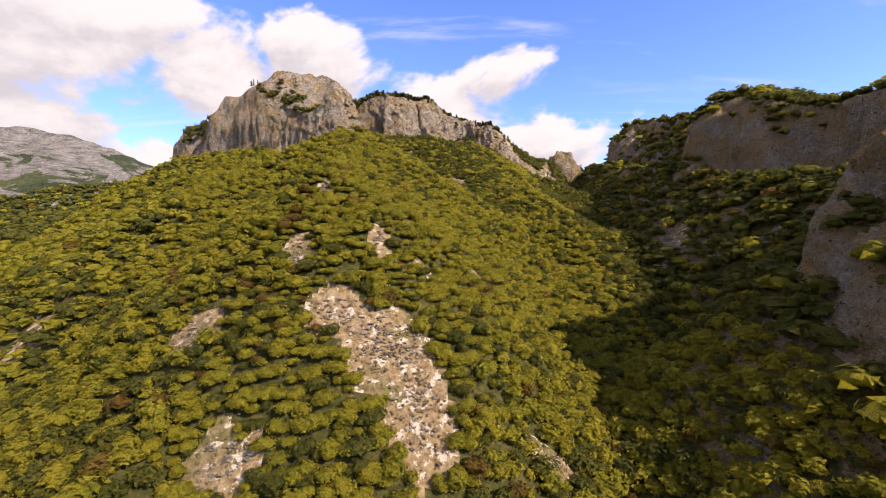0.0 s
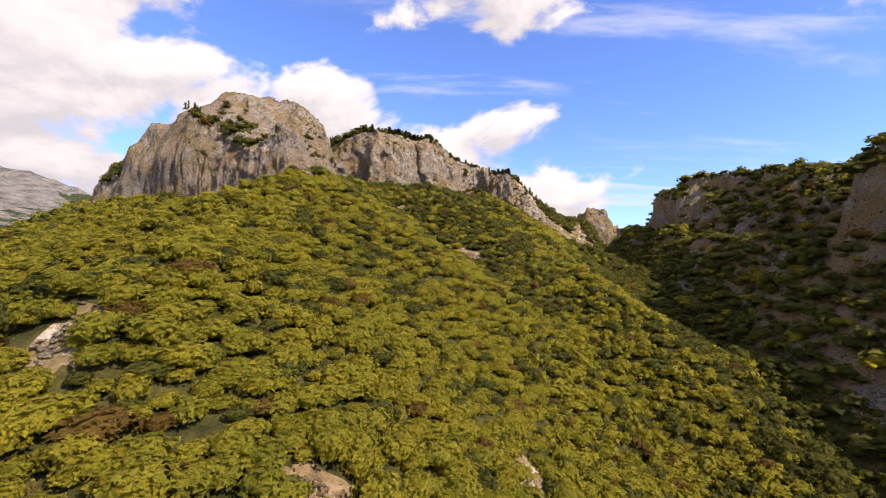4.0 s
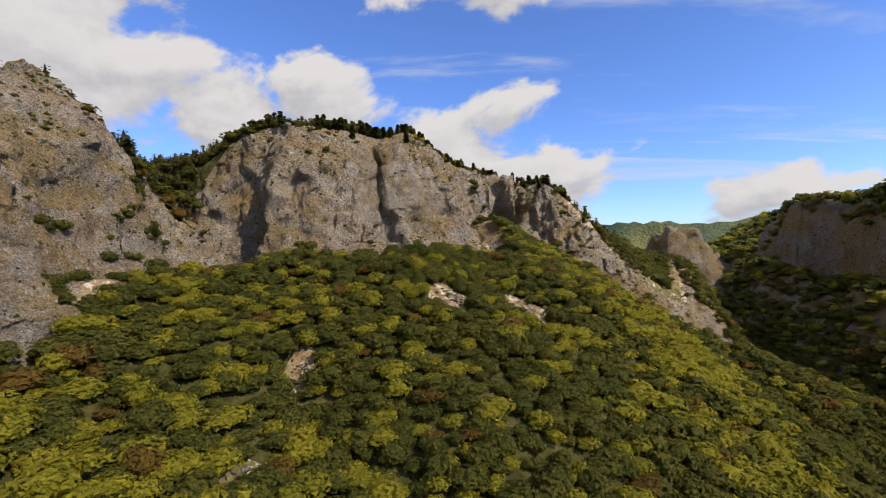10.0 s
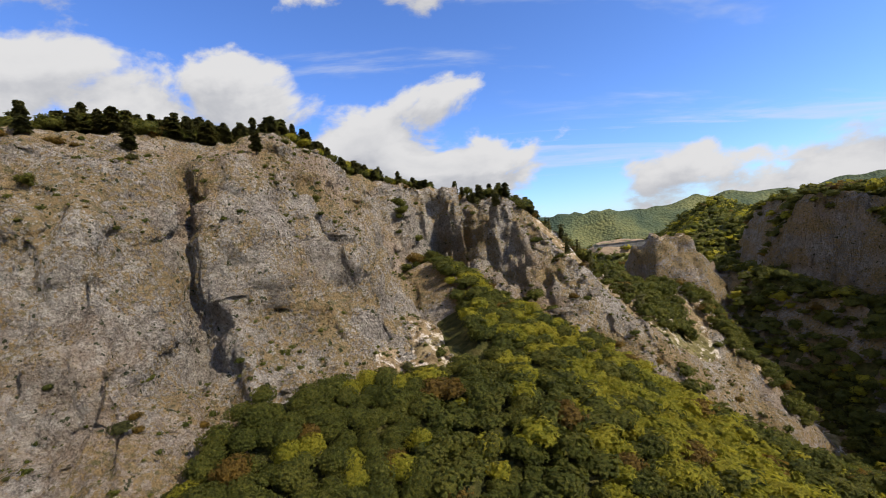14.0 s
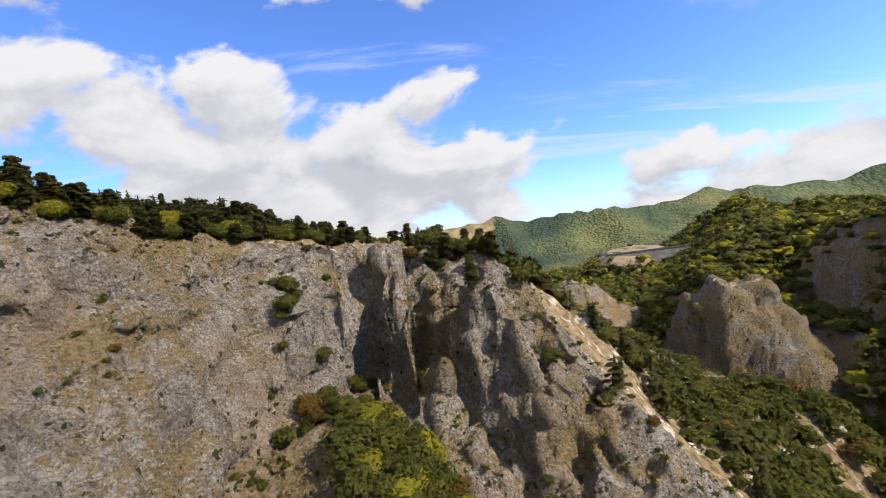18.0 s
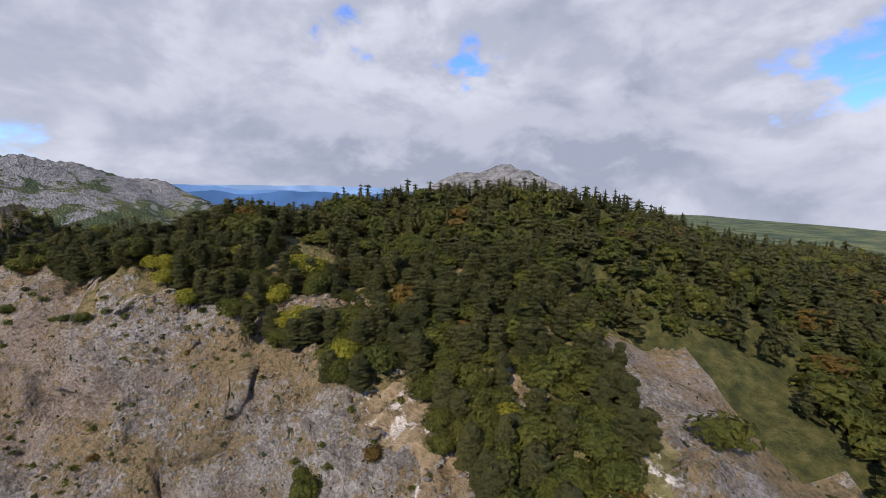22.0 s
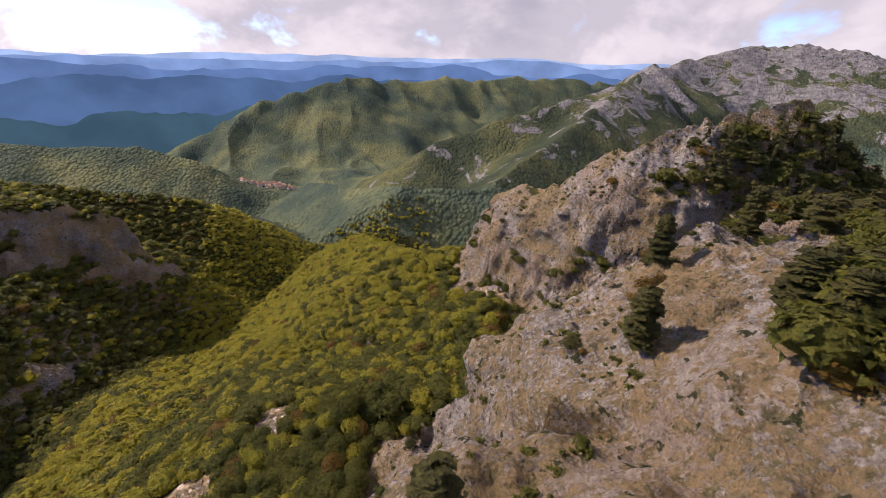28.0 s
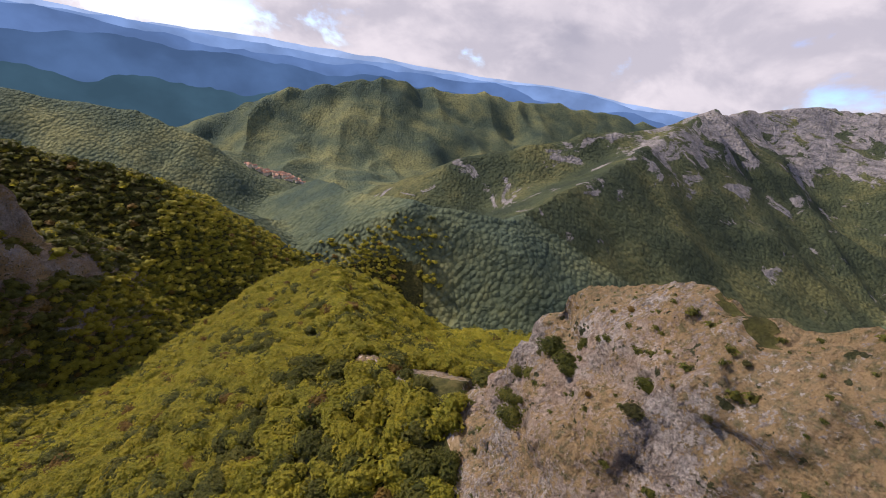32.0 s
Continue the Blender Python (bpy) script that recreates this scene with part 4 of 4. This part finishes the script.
def forest(name, sel, pine, material, label):
    """All trees of a stretch of wood in one mesh."""
    idx = np.nonzero(sel)[0]
    if not len(idx):
        return
    vs, fs, base = [], [], 0
    for tier in (0, 1, 2, 3):
        kinds = (PINES if pine else CROWNS)[tier]
        which = rng.integers(0, len(kinds), len(idx))
        for q, (v, f) in enumerate(kinds):
            pick = idx[(tree_t[idx] == tier) & (which == q)]
            n = len(pick)
            if not n:
                continue
            a = rng.uniform(0, 6.283, n)
            r = (1.5 + 1.9 * rng.random(n) ** 1.4) * SIZE[tier] * (0.92 if pine else 1.0)
            h = (rng.uniform(4.5, 7.0, n) * SIZE[tier] ** 0.6) if pine else r * rng.uniform(0.72, 1.05, n)
            lift = 0.4 if pine else h * 0.75
            ca, sa = np.cos(a)[:, None], np.sin(a)[:, None]
            sx, sy = rng.uniform(0.9, 1.4, (n, 1)), rng.uniform(0.85, 1.25, (n, 1))
            out = np.empty((n, len(v), 3))
            out[:, :, 0] = (v[:, 0] * sx * ca - v[:, 1] * sy * sa) * r[:, None] + tree_x[pick][:, None]
            out[:, :, 1] = (v[:, 0] * sx * sa + v[:, 1] * sy * ca) * r[:, None] + tree_y[pick][:, None]
            out[:, :, 2] = v[:, 2] * h[:, None] + (tree_z[pick] + lift)[:, None]
            vs.append(out.reshape(-1, 3))
            fs.append((f[None] + (np.arange(n) * len(v))[:, None, None]).reshape(-1, 3) + base)
            base += n * len(v)
    ob = new(name, mesh_from(name, np.concatenate(vs), np.concatenate(fs), material))
    return tagged(ob, label, "forest", kind="stuff")


below = inland < 6

# the trees that stand nearest to the cliff edges are things of their own
LOOK = ((70, 560, 0), (20, 560, 0), (0, 490, 0), (-25, 420, 0))
look_d = along(tree_x, tree_y, LOOK)[0]
solo_pine = np.nonzero(piny)[0][np.argsort(look_d[piny])][:290]
solo_leaf = np.nonzero(~piny)[0][np.argsort(along(tree_x, tree_y, ((70, 560, 0), (10, 530, 0), (15, 470, 0), (15, 410, 0)))[0][~piny])][:290]
solo = np.zeros(piny.shape, bool)
solo[solo_pine] = solo[solo_leaf] = True
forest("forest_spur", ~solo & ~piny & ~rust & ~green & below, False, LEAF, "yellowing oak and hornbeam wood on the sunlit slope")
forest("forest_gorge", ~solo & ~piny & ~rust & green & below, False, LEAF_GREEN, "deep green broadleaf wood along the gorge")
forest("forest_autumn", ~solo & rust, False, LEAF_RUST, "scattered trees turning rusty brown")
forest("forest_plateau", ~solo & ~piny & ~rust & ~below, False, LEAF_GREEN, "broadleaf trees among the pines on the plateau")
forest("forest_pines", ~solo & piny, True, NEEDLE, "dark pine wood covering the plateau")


def part(name, me, parent, label="", at=(0, 0, 0)):
    """Links a mesh as one part under a thing or under a part."""
    ob = new(name, me)
    ob.parent, ob.location = parent, at
    return tagged(ob, label)


def trunk_mesh(name, height_, foot, top, limbs, seed):
    """A tapered, slightly bent trunk of unit height with limbs."""
    r = np.random.default_rng(seed)
    verts, faces = [], []

    def limb(a, b, ra, rb, sides=6, rings=4):
        a, b, base = np.array(a, float), np.array(b, float), len(verts)
        d = (b - a) / np.linalg.norm(b - a)
        u = np.cross(d, (0.3, 0.9, 0.1))
        u /= np.linalg.norm(u)
        w = np.cross(d, u)
        for k in range(rings):
            t = k / (rings - 1)
            c = a + (b - a) * t + u * 0.03 * math.sin(t * 5 + seed) * height_
            for q in range(sides):
                g = 6.2832 * q / sides
                verts.append(c + (u * math.cos(g) + w * math.sin(g)) * (ra + (rb - ra) * t))
        for k in range(rings - 1):
            for q in range(sides):
                p0, p1 = base + k * sides + q, base + k * sides + (q + 1) % sides
                faces.append((p0, p1, p1 + sides, p0 + sides))

    limb((0, 0, -0.25), (0, 0, height_), foot, top)
    for k in range(limbs):
        g, z = r.uniform(0, 6.28), height_ * r.uniform(0.45, 0.85)
        limb((0, 0, z), (math.cos(g) * 0.28, math.sin(g) * 0.28, z + height_ * 0.25), top * 1.3, top * 0.5, 5, 3)
    return mesh_from(name, np.array(verts), np.array(faces), BARK)


def tree_kind(name, crown, material, lift, trunk, label, category, group):
    """One tree of unit size, trunk and crown; its copies share the meshes."""
    root = tagged(new(name), label, category, group)
    part("trunk", trunk, root)
    me = mesh_from("crown", crown[0] + (0, 0, lift), crown[1], material)
    part("crown", me, root)
    return root


pine_kinds = [tree_kind("pine_tree", pine_crown(700, 300 + i, 10, 0.24 + 0.05 * i), NEEDLE, 0.05, trunk_mesh("trunk", 0.9, 0.045, 0.015, 3, i),
                        "dark green pine with spreading tiers of needles", "tree", "pines on the plateau edge") for i in range(5)]
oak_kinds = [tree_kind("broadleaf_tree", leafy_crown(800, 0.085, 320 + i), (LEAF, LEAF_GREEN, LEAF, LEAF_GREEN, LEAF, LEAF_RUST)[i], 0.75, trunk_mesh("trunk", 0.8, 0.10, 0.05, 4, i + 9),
                       ("yellow-green oak with a rounded leafy crown", "deep green broadleaf tree with a full round crown", "yellow-green oak with a rounded leafy crown",
                        "deep green broadleaf tree with a full round crown", "yellow-green oak with a rounded leafy crown", "rusty brown tree turning in autumn")[i], "tree", "broadleaf trees by the cliffs") for i in range(6)]


def plant_all():
    for kinds, index, pine in ((pine_kinds, solo_pine, True), (oak_kinds, solo_leaf, False)):
        first = set()
        for n, i in enumerate(index):
            if pine:
                k, r = n % len(kinds), rng.uniform(1.5, 2.4)
                h = rng.uniform(4.6, 7.2)
            else:
                k = 5 if rust[i] else (1 + 2 * (n % 2) if green[i] else 2 * (n % 3))
                r = rng.uniform(1.9, 3.0)
                h = r * rng.uniform(0.85, 1.25)
            place = Matrix.LocRotScale((tree_x[i], tree_y[i], tree_z[i] - 0.2), Euler((0, 0, rng.uniform(0, 6.28))), None)
            size = Matrix.Diagonal((r, r, h, 1))
            ob = copy_thing(kinds[k], place) if k in first else kinds[k]
            first.add(k)
            ob.matrix_basis = place @ size


plant_all()

# one great round beech on the plateau
beech = tree_kind("beech_tree", leafy_crown(2600, 0.06, 401), LEAF_GREEN, 0.75, trunk_mesh("trunk", 0.8, 0.09, 0.05, 5, 44), "great round green beech standing among pines", "tree", "")
beech.matrix_basis = Matrix.LocRotScale((-12, 556, float(ground_z(-12, 556))), None, (6.4, 6.4, 6.4))

# ---- shrubs in the rock ----
shrub_meshes = [mesh_from("shrub", *leafy_crown(200, 0.14, 500 + i), (LEAF_GREEN, NEEDLE, LEAF_GREEN, LEAF_RUST)[i % 4]) for i in range(8)]
spots = np.nonzero(((STEEP > 0.45) & (STEEP < 2.6) & (np.hypot(XX + 10, YY - 430) < 190) & (XX > -130) & (XX < 140) & (YY > 312) & (YY < 585)
                    & (along(XX, YY, CLIFF)[0] < 36) & (np.where(inside(XX, YY, CLIFF, (100, 6000), (-6000, 6000), (-6000, 900)), 1, -1) > 0)).ravel())[0]
for n, q in enumerate(rng.choice(spots, 290, replace=False)):
    k = n % 8
    r = 0.45 + 1.5 * rng.random() ** 2.2
    ob = new("shrub", shrub_meshes[k])
    ob.matrix_basis = Matrix.LocRotScale(VERTS[q] + (0, 0, r * 0.25), Euler((0, 0, rng.uniform(0, 6.28))), (r, r, r * 0.8))
    tagged(ob, ("low green shrub rooted in a rock ledge", "dark olive shrub rooted in a rock ledge", "low green shrub rooted in a rock ledge", "brown dry shrub on a rock ledge")[k % 4], "shrub", "shrubs on the cliffs")


# big dark bushes in the gullies of the tower
bush_meshes = [mesh_from("bush", *leafy_crown(420, 0.11, 560 + i), LEAF_GREEN) for i in range(4)]
GULLY = ((-44, 372), (-47, 380), (-49, 389), (-51, 397), (-54, 405), (-57, 413), (40, 527), (43, 534), (38, 536), (46, 541), (-47, 372), (-50, 385), (-54, 396), (-58, 404), (-64, 410), (-66, 420), (-58, 424), (-50, 420))
flat_xy = VERTS[:, :2]
for n in range(120):
    gx, gy = GULLY[n % len(GULLY)]
    gx, gy = gx + rng.normal() * 2.6, gy + rng.normal() * 2.6
    q = int(np.argmin((flat_xy[:, 0] - gx) ** 2 + (flat_xy[:, 1] - gy) ** 2))
    r = 1.2 + 1.7 * rng.random() ** 1.4
    ob = new("bush", bush_meshes[n % 4])
    ob.matrix_basis = Matrix.LocRotScale(VERTS[q] + (0, 0, r * 0.3), Euler((0, 0, rng.uniform(0, 6.28))), (r, r, r * 0.85))
    tagged(ob, "dense dark green bush growing in a rocky gully", "bush", "bushes in the gully")

# clumps on the ledges of the tower's face and along its foot
LEDGES = ((-58.4, 372.4, 87.2), (-60.4, 396.5, 92.3), (-63.4, 403.5, 100.8), (-61.5, 404.9, 87.3), (-65.1, 411.7, 88.1), (-68, 417, 89.5), (-72.5, 420.1, 94.1), (-74.6, 424.5, 93.1), (-81, 408.2, 122), (-61.2, 351.6, 93.7), (-54.3, 369, 77.3), (-56.8, 349.2, 83.6), (-59.2, 396.3, 80.9))
for n in range(78):
    near = Vector(LEDGES[n % 13]) + Vector(rng.normal(0, 1, 3) * (1.8, 3.2, 1.3))
    q = int(np.argmin(((VERTS - np.array(near)) ** 2).sum(1)))
    r = 0.9 + 1.5 * rng.random() ** 1.5
    ob = new("bush", bush_meshes[n % 4])
    ob.matrix_basis = Matrix.LocRotScale(VERTS[q] + (0, 0, r * 0.2), Euler((0, 0, rng.uniform(0, 6.28))), (r, r, r * 0.85))
    tagged(ob, "dark green bush rooted on a ledge of the rock face", "bush", "bushes on the ledges")

# the countless smaller ones, in one mesh
tiny = [leafy_crown(22, 0.36, 540 + i, False) for i in range(5)]
bush_v, bush_f, base = [], [], 0
for n, q in enumerate(rng.choice(spots, 2600, replace=False)):
    v, f = tiny[n % 5]
    r = 0.22 + 0.75 * rng.random() ** 2
    bush_v.append(v * (r, r, r * 0.8) + VERTS[q] + (0, 0, r * 0.2))
    bush_f.append(f + base)
    base += len(v)
tagged(new("ledge_shrubs", mesh_from("ledge_shrubs", np.concatenate(bush_v), np.concatenate(bush_f), LEAF_GREEN, False)), "small dark shrubs dotted over the cliffs", "shrub", kind="stuff")


# ---- loose rock ----
def boulder_mesh(seed, cuts=2, flat=0.7):
    r = np.random.default_rng(seed)
    bm = bmesh.new()
    bmesh.ops.create_icosphere(bm, subdivisions=cuts, radius=1.0)
    planes = r.normal(size=(9, 3))
    planes /= np.linalg.norm(planes, axis=1)[:, None]
    cut = r.uniform(0.55, 0.85, 9)
    for v in bm.verts:
        p = np.array(v.co)
        for nrm, c in zip(planes, cut):
            over = p @ nrm - c
            if over > 0:
                p = p - nrm * over * 0.92
        v.co = p * (1, 0.8, flat) * (1 + 0.08 * r.normal())
    me = bpy.data.meshes.new("boulder")
    bm.to_mesh(me)
    bm.free()
    me.materials.append(ROCK)
    return me


boulders = [boulder_mesh(600 + i) for i in range(6)]
flat_spots = np.nonzero(((STEEP < 1.0) & (XX > -60) & (XX < 130) & (YY > 430) & (YY < 590) & (along(XX, YY, CLIFF)[0] < 30)
                         & inside(XX, YY, CLIFF, (100, 6000), (-6000, 6000), (-6000, 900))).ravel())[0]
for n, q in enumerate(rng.choice(flat_spots, 260, replace=False)):
    r = 0.35 + 1.3 * rng.random() ** 2.5
    ob = new("boulder", boulders[n % 6])
    ob.matrix_basis = Matrix.LocRotScale(VERTS[q] + (0, 0, 0.05), Euler((rng.uniform(-0.3, 0.3), rng.uniform(-0.3, 0.3), rng.uniform(0, 6.28))), (r, r, r * 0.8))
    tagged(ob, "pale grey limestone boulder among dry grass", "rock", "boulders on the cliff top")

# broken slabs in the clearings
sv, sf, base = [], [], 0
iv, jf = ico()
for cx, cy, a, b in CLEARINGS[:23]:
    n = int(min(420, 5 + a * b * 3.0))
    px, py = cx + rng.normal(0, 0.5, n) * a, cy + rng.normal(0, 0.5, n) * b
    pz = ground_z(px, py)
    for x, y, z in zip(px, py, pz):
        s = rng.uniform(0.15, 0.75)
        v = iv * (rng.uniform(0.8, 2.0), rng.uniform(0.6, 1.1), rng.uniform(0.25, 0.6)) * s * rng.uniform(0.75, 1.2, (12, 1))
        g = rng.normal(-0.6, 0.5)
        v = v @ np.array(((math.cos(g), math.sin(g), 0), (-math.sin(g), math.cos(g), 0), (0, 0, 1)))
        sv.append(v + (x, y, z + 0.1))
        sf.append(jf + base)
        base += 12
tagged(new("scree_stones", mesh_from("scree_stones", np.concatenate(sv), np.concatenate(sf), ROCK, False)), "broken pale limestone slabs in the clearings", "scree", kind="stuff")


# ---- the village in the valley ----
def house_meshes(w, d, h, rise):
    """Walls with gables, and a pitched roof with eaves."""
    wv = np.array([(-w, -d, -3), (w, -d, -3), (w, d, -3), (-w, d, -3), (-w, -d, h), (w, -d, h), (w, d, h), (-w, d, h), (0, -d, h + rise), (0, d, h + rise)], float)
    me = bpy.data.meshes.new("wall")
    me.from_pydata(wv.tolist(), [], [(0, 1, 5, 8, 4), (2, 3, 7, 9, 6), (1, 2, 6, 5), (3, 0, 4, 7)])
    me.materials.append(PLASTER)
    e, k = 0.5, rise / w
    rv = [(sx * (w + e), sy * (d + e), h - e * k + dz) if sx else (0, sy * (d + e), h + rise + dz) for dz in (0.1, 0.4) for sx in (-1, 0, 1) for sy in (-1, 1)]
    rf = [(0, 1, 3, 2), (2, 3, 5, 4), (6, 8, 9, 7), (8, 10, 11, 9), (0, 6, 7, 1), (4, 5, 11, 10), (0, 2, 8, 6), (2, 4, 10, 8), (1, 7, 9, 3), (3, 9, 11, 5)]
    ro = bpy.data.meshes.new("roof")
    ro.from_pydata(rv, [], rf)
    ro.materials.append(ROOF)
    return me, ro


house_kinds = [house_meshes(*q) for q in ((3.0, 4.4, 5.5, 1.7), (3.4, 4.8, 7.0, 1.9), (2.7, 3.4, 4.5, 1.5), (3.6, 6.0, 6.0, 2.0))]
vr = np.random.default_rng(31)
taken_xy = []
while len(taken_xy) < 46:
    x, y = 69 + vr.normal() * 30, -640 + vr.normal() * 14
    if all(abs(x - a) + abs(y - b) > 9.5 for a, b in taken_xy):
        taken_xy.append((x, y))
for n, (x, y) in enumerate(taken_xy):
    root = tagged(new("village_house"), "village house with pale plaster walls and a clay tile roof", "house", "houses of the village")
    for nm, me in zip(("wall", "roof"), house_kinds[n % 4]):
        part(nm, me, root)
    root.matrix_basis = Matrix.LocRotScale((x, y, float(ground_z(x, y))), Euler((0, 0, vr.choice((0.4, 0.55, 1.97, 2.1)))), None)

# ---- the ruined hut on the plateau ----
HUT = Vector((-12, 537, float(ground_z(-12, 537))))
hut = tagged(new("ruined_hut"), "roofless ruin of a small dry-stone hut in the grass", "ruin")
hut.matrix_basis = Matrix.LocRotScale(HUT, Euler((0, 0, 0.5)), None)
hr = np.random.default_rng(5)
stone_meshes = [boulder_mesh(700 + i, 1, 0.8) for i in range(5)]
for sm in stone_meshes:
    sm.materials[0] = RUBBLE
for side in range(4):
    wall = new("stone_wall", None)
    wall.parent = hut
    wall.matrix_basis = Matrix.Rotation(side * math.pi / 2, 4, "Z")
    tagged(wall)
    for row in range(4):
        for k in range(7):
            if row > 1 and hr.random() < 0.25 + 0.2 * row - 0.15 * side:
                continue
            st_ = new("stone", stone_meshes[(k + row) % 5])
            st_.parent = wall
            st_.matrix_basis = Matrix.LocRotScale((-2.1 + 0.66 * k + 0.3 * (row % 2) + hr.normal() * 0.05, 2.2 + hr.normal() * 0.05, 0.05 + 0.36 * row), Euler((0, 0, hr.choice((0, 3.14)) + hr.normal() * 0.15)), (0.46, 0.40, 0.34))
            tagged(st_)

# ---- dam and emptied reservoir ----
bed_v, bed_f = [], []
for q in range(13):
    for k in range(40):
        a, r = k / 40 * 2 * math.pi, q / 12
        x, y = 359 + math.cos(a) * r * 52, 948 + math.sin(a) * r * 38
        bed_v.append((x, y, float(ground_z(x, y)) + 0.35 + 0.9 * math.sin(x * 0.19) * math.sin(y * 0.23) * (1 - r)))
for q in range(12):
    for k in range(40):
        bed_f.append((q * 40 + k, q * 40 + (k + 1) % 40, (q + 1) * 40 + (k + 1) % 40, (q + 1) * 40 + k))
tagged(new("reservoir_bed", mesh_from("reservoir_bed", np.array(bed_v), np.array(bed_f), EARTH)), "bare brown bed of an emptied reservoir", "ground", kind="structure")
dam = tagged(new("dam"), "low concrete dam closing a bare brown basin", "dam")
dam.matrix_basis = Matrix.LocRotScale((366, 916, 60), Euler((0, 0, -0.55)), None)


def box_mesh(name, x0, x1, y0, y1, z0, z1, material, lean=0.0):
    v = np.array([(x, y - (lean if z == z0 else 0) * (y == y0), z) for z in (z0, z1) for x, y in ((x0, y0), (x1, y0), (x1, y1), (x0, y1))], float)
    f = np.array([(0, 3, 2, 1), (4, 5, 6, 7), (0, 1, 5, 4), (1, 2, 6, 5), (2, 3, 7, 6), (3, 0, 4, 7)])
    return mesh_from(name, v, f, material, False)


part("wall", box_mesh("dam_wall", -56, 56, -1.5, 1.5, -14, 5, CONCRETE, 9), dam)
part("crest", box_mesh("dam_crest", -57, 57, -2.2, 2.2, 5, 5.7, CONCRETE), dam)
part("parapet", box_mesh("dam_parapet", -57, 57, -2.2, -1.9, 5.7, 6.7, CONCRETE), dam)

# ---- far hills: glowing backdrop ridges with the blue haze in their colour ----
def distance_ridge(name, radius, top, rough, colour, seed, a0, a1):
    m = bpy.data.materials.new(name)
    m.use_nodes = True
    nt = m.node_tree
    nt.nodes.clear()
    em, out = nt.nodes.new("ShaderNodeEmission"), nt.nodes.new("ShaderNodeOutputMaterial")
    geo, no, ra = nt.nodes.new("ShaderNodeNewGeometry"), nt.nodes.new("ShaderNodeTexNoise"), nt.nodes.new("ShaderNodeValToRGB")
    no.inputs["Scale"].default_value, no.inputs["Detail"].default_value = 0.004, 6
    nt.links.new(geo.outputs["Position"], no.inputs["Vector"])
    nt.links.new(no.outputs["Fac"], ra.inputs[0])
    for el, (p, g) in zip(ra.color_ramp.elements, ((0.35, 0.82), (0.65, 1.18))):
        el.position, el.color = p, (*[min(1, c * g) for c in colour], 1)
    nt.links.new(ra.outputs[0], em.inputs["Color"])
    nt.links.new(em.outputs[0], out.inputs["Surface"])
    a = np.radians(np.linspace(a0, a1, 240))
    q = np.linspace(0, 1, 9)[:, None]
    crest = top + fbm(np.cos(a) * 9, np.sin(a) * 9, 1.6, 5, seed, 0.5) * rough
    r = radius - (1 - q) * 420 * (1 + 0.5 * fbm(np.cos(a) * 20, np.sin(a) * 20, 1.0, 3, seed + 5))
    z = -420 + (crest + 420) * q ** 0.7
    v = np.stack([np.cos(a) * r, 300 + np.sin(a) * r, z], -1).reshape(-1, 3)
    k = (np.arange(8)[:, None] * 240 + np.arange(239)).ravel()
    tagged(new(name, mesh_from(name, v, np.stack([k, k + 1, k + 241, k + 240], 1), m)), "far hills with blue haze put into their glow", "hills", kind="structure")


# the farther the ridge, the paler its glow: haze painted by distance
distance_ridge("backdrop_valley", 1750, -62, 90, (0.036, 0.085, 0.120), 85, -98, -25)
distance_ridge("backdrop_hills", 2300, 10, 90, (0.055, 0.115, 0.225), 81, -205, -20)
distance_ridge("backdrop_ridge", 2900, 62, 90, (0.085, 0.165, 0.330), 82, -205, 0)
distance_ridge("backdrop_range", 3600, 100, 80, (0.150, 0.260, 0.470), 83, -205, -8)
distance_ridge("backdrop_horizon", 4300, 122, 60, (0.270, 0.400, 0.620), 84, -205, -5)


# loose pale stones on the cliff tops
lv, lf, base = [], [], 0
for n, q in enumerate(rng.choice(flat_spots, 2600, replace=False)):
    r = 0.10 + 0.45 * rng.random() ** 2.5
    g = rng.uniform(0, 6.28)
    v = iv * (rng.uniform(0.8, 1.7), rng.uniform(0.6, 1.1), rng.uniform(0.4, 0.8)) * r * rng.uniform(0.7, 1.2, (12, 1))
    lv.append(v @ np.array(((math.cos(g), math.sin(g), 0), (-math.sin(g), math.cos(g), 0), (0, 0, 1))) + VERTS[q] + (rng.normal() * 0.3, rng.normal() * 0.3, 0.02))
    lf.append(jf + base)
    base += 12
tagged(new("loose_stones", mesh_from("loose_stones", np.concatenate(lv), np.concatenate(lf), ROCK, False)), "small pale stones strewn over the cliff tops", "stones", kind="stuff")
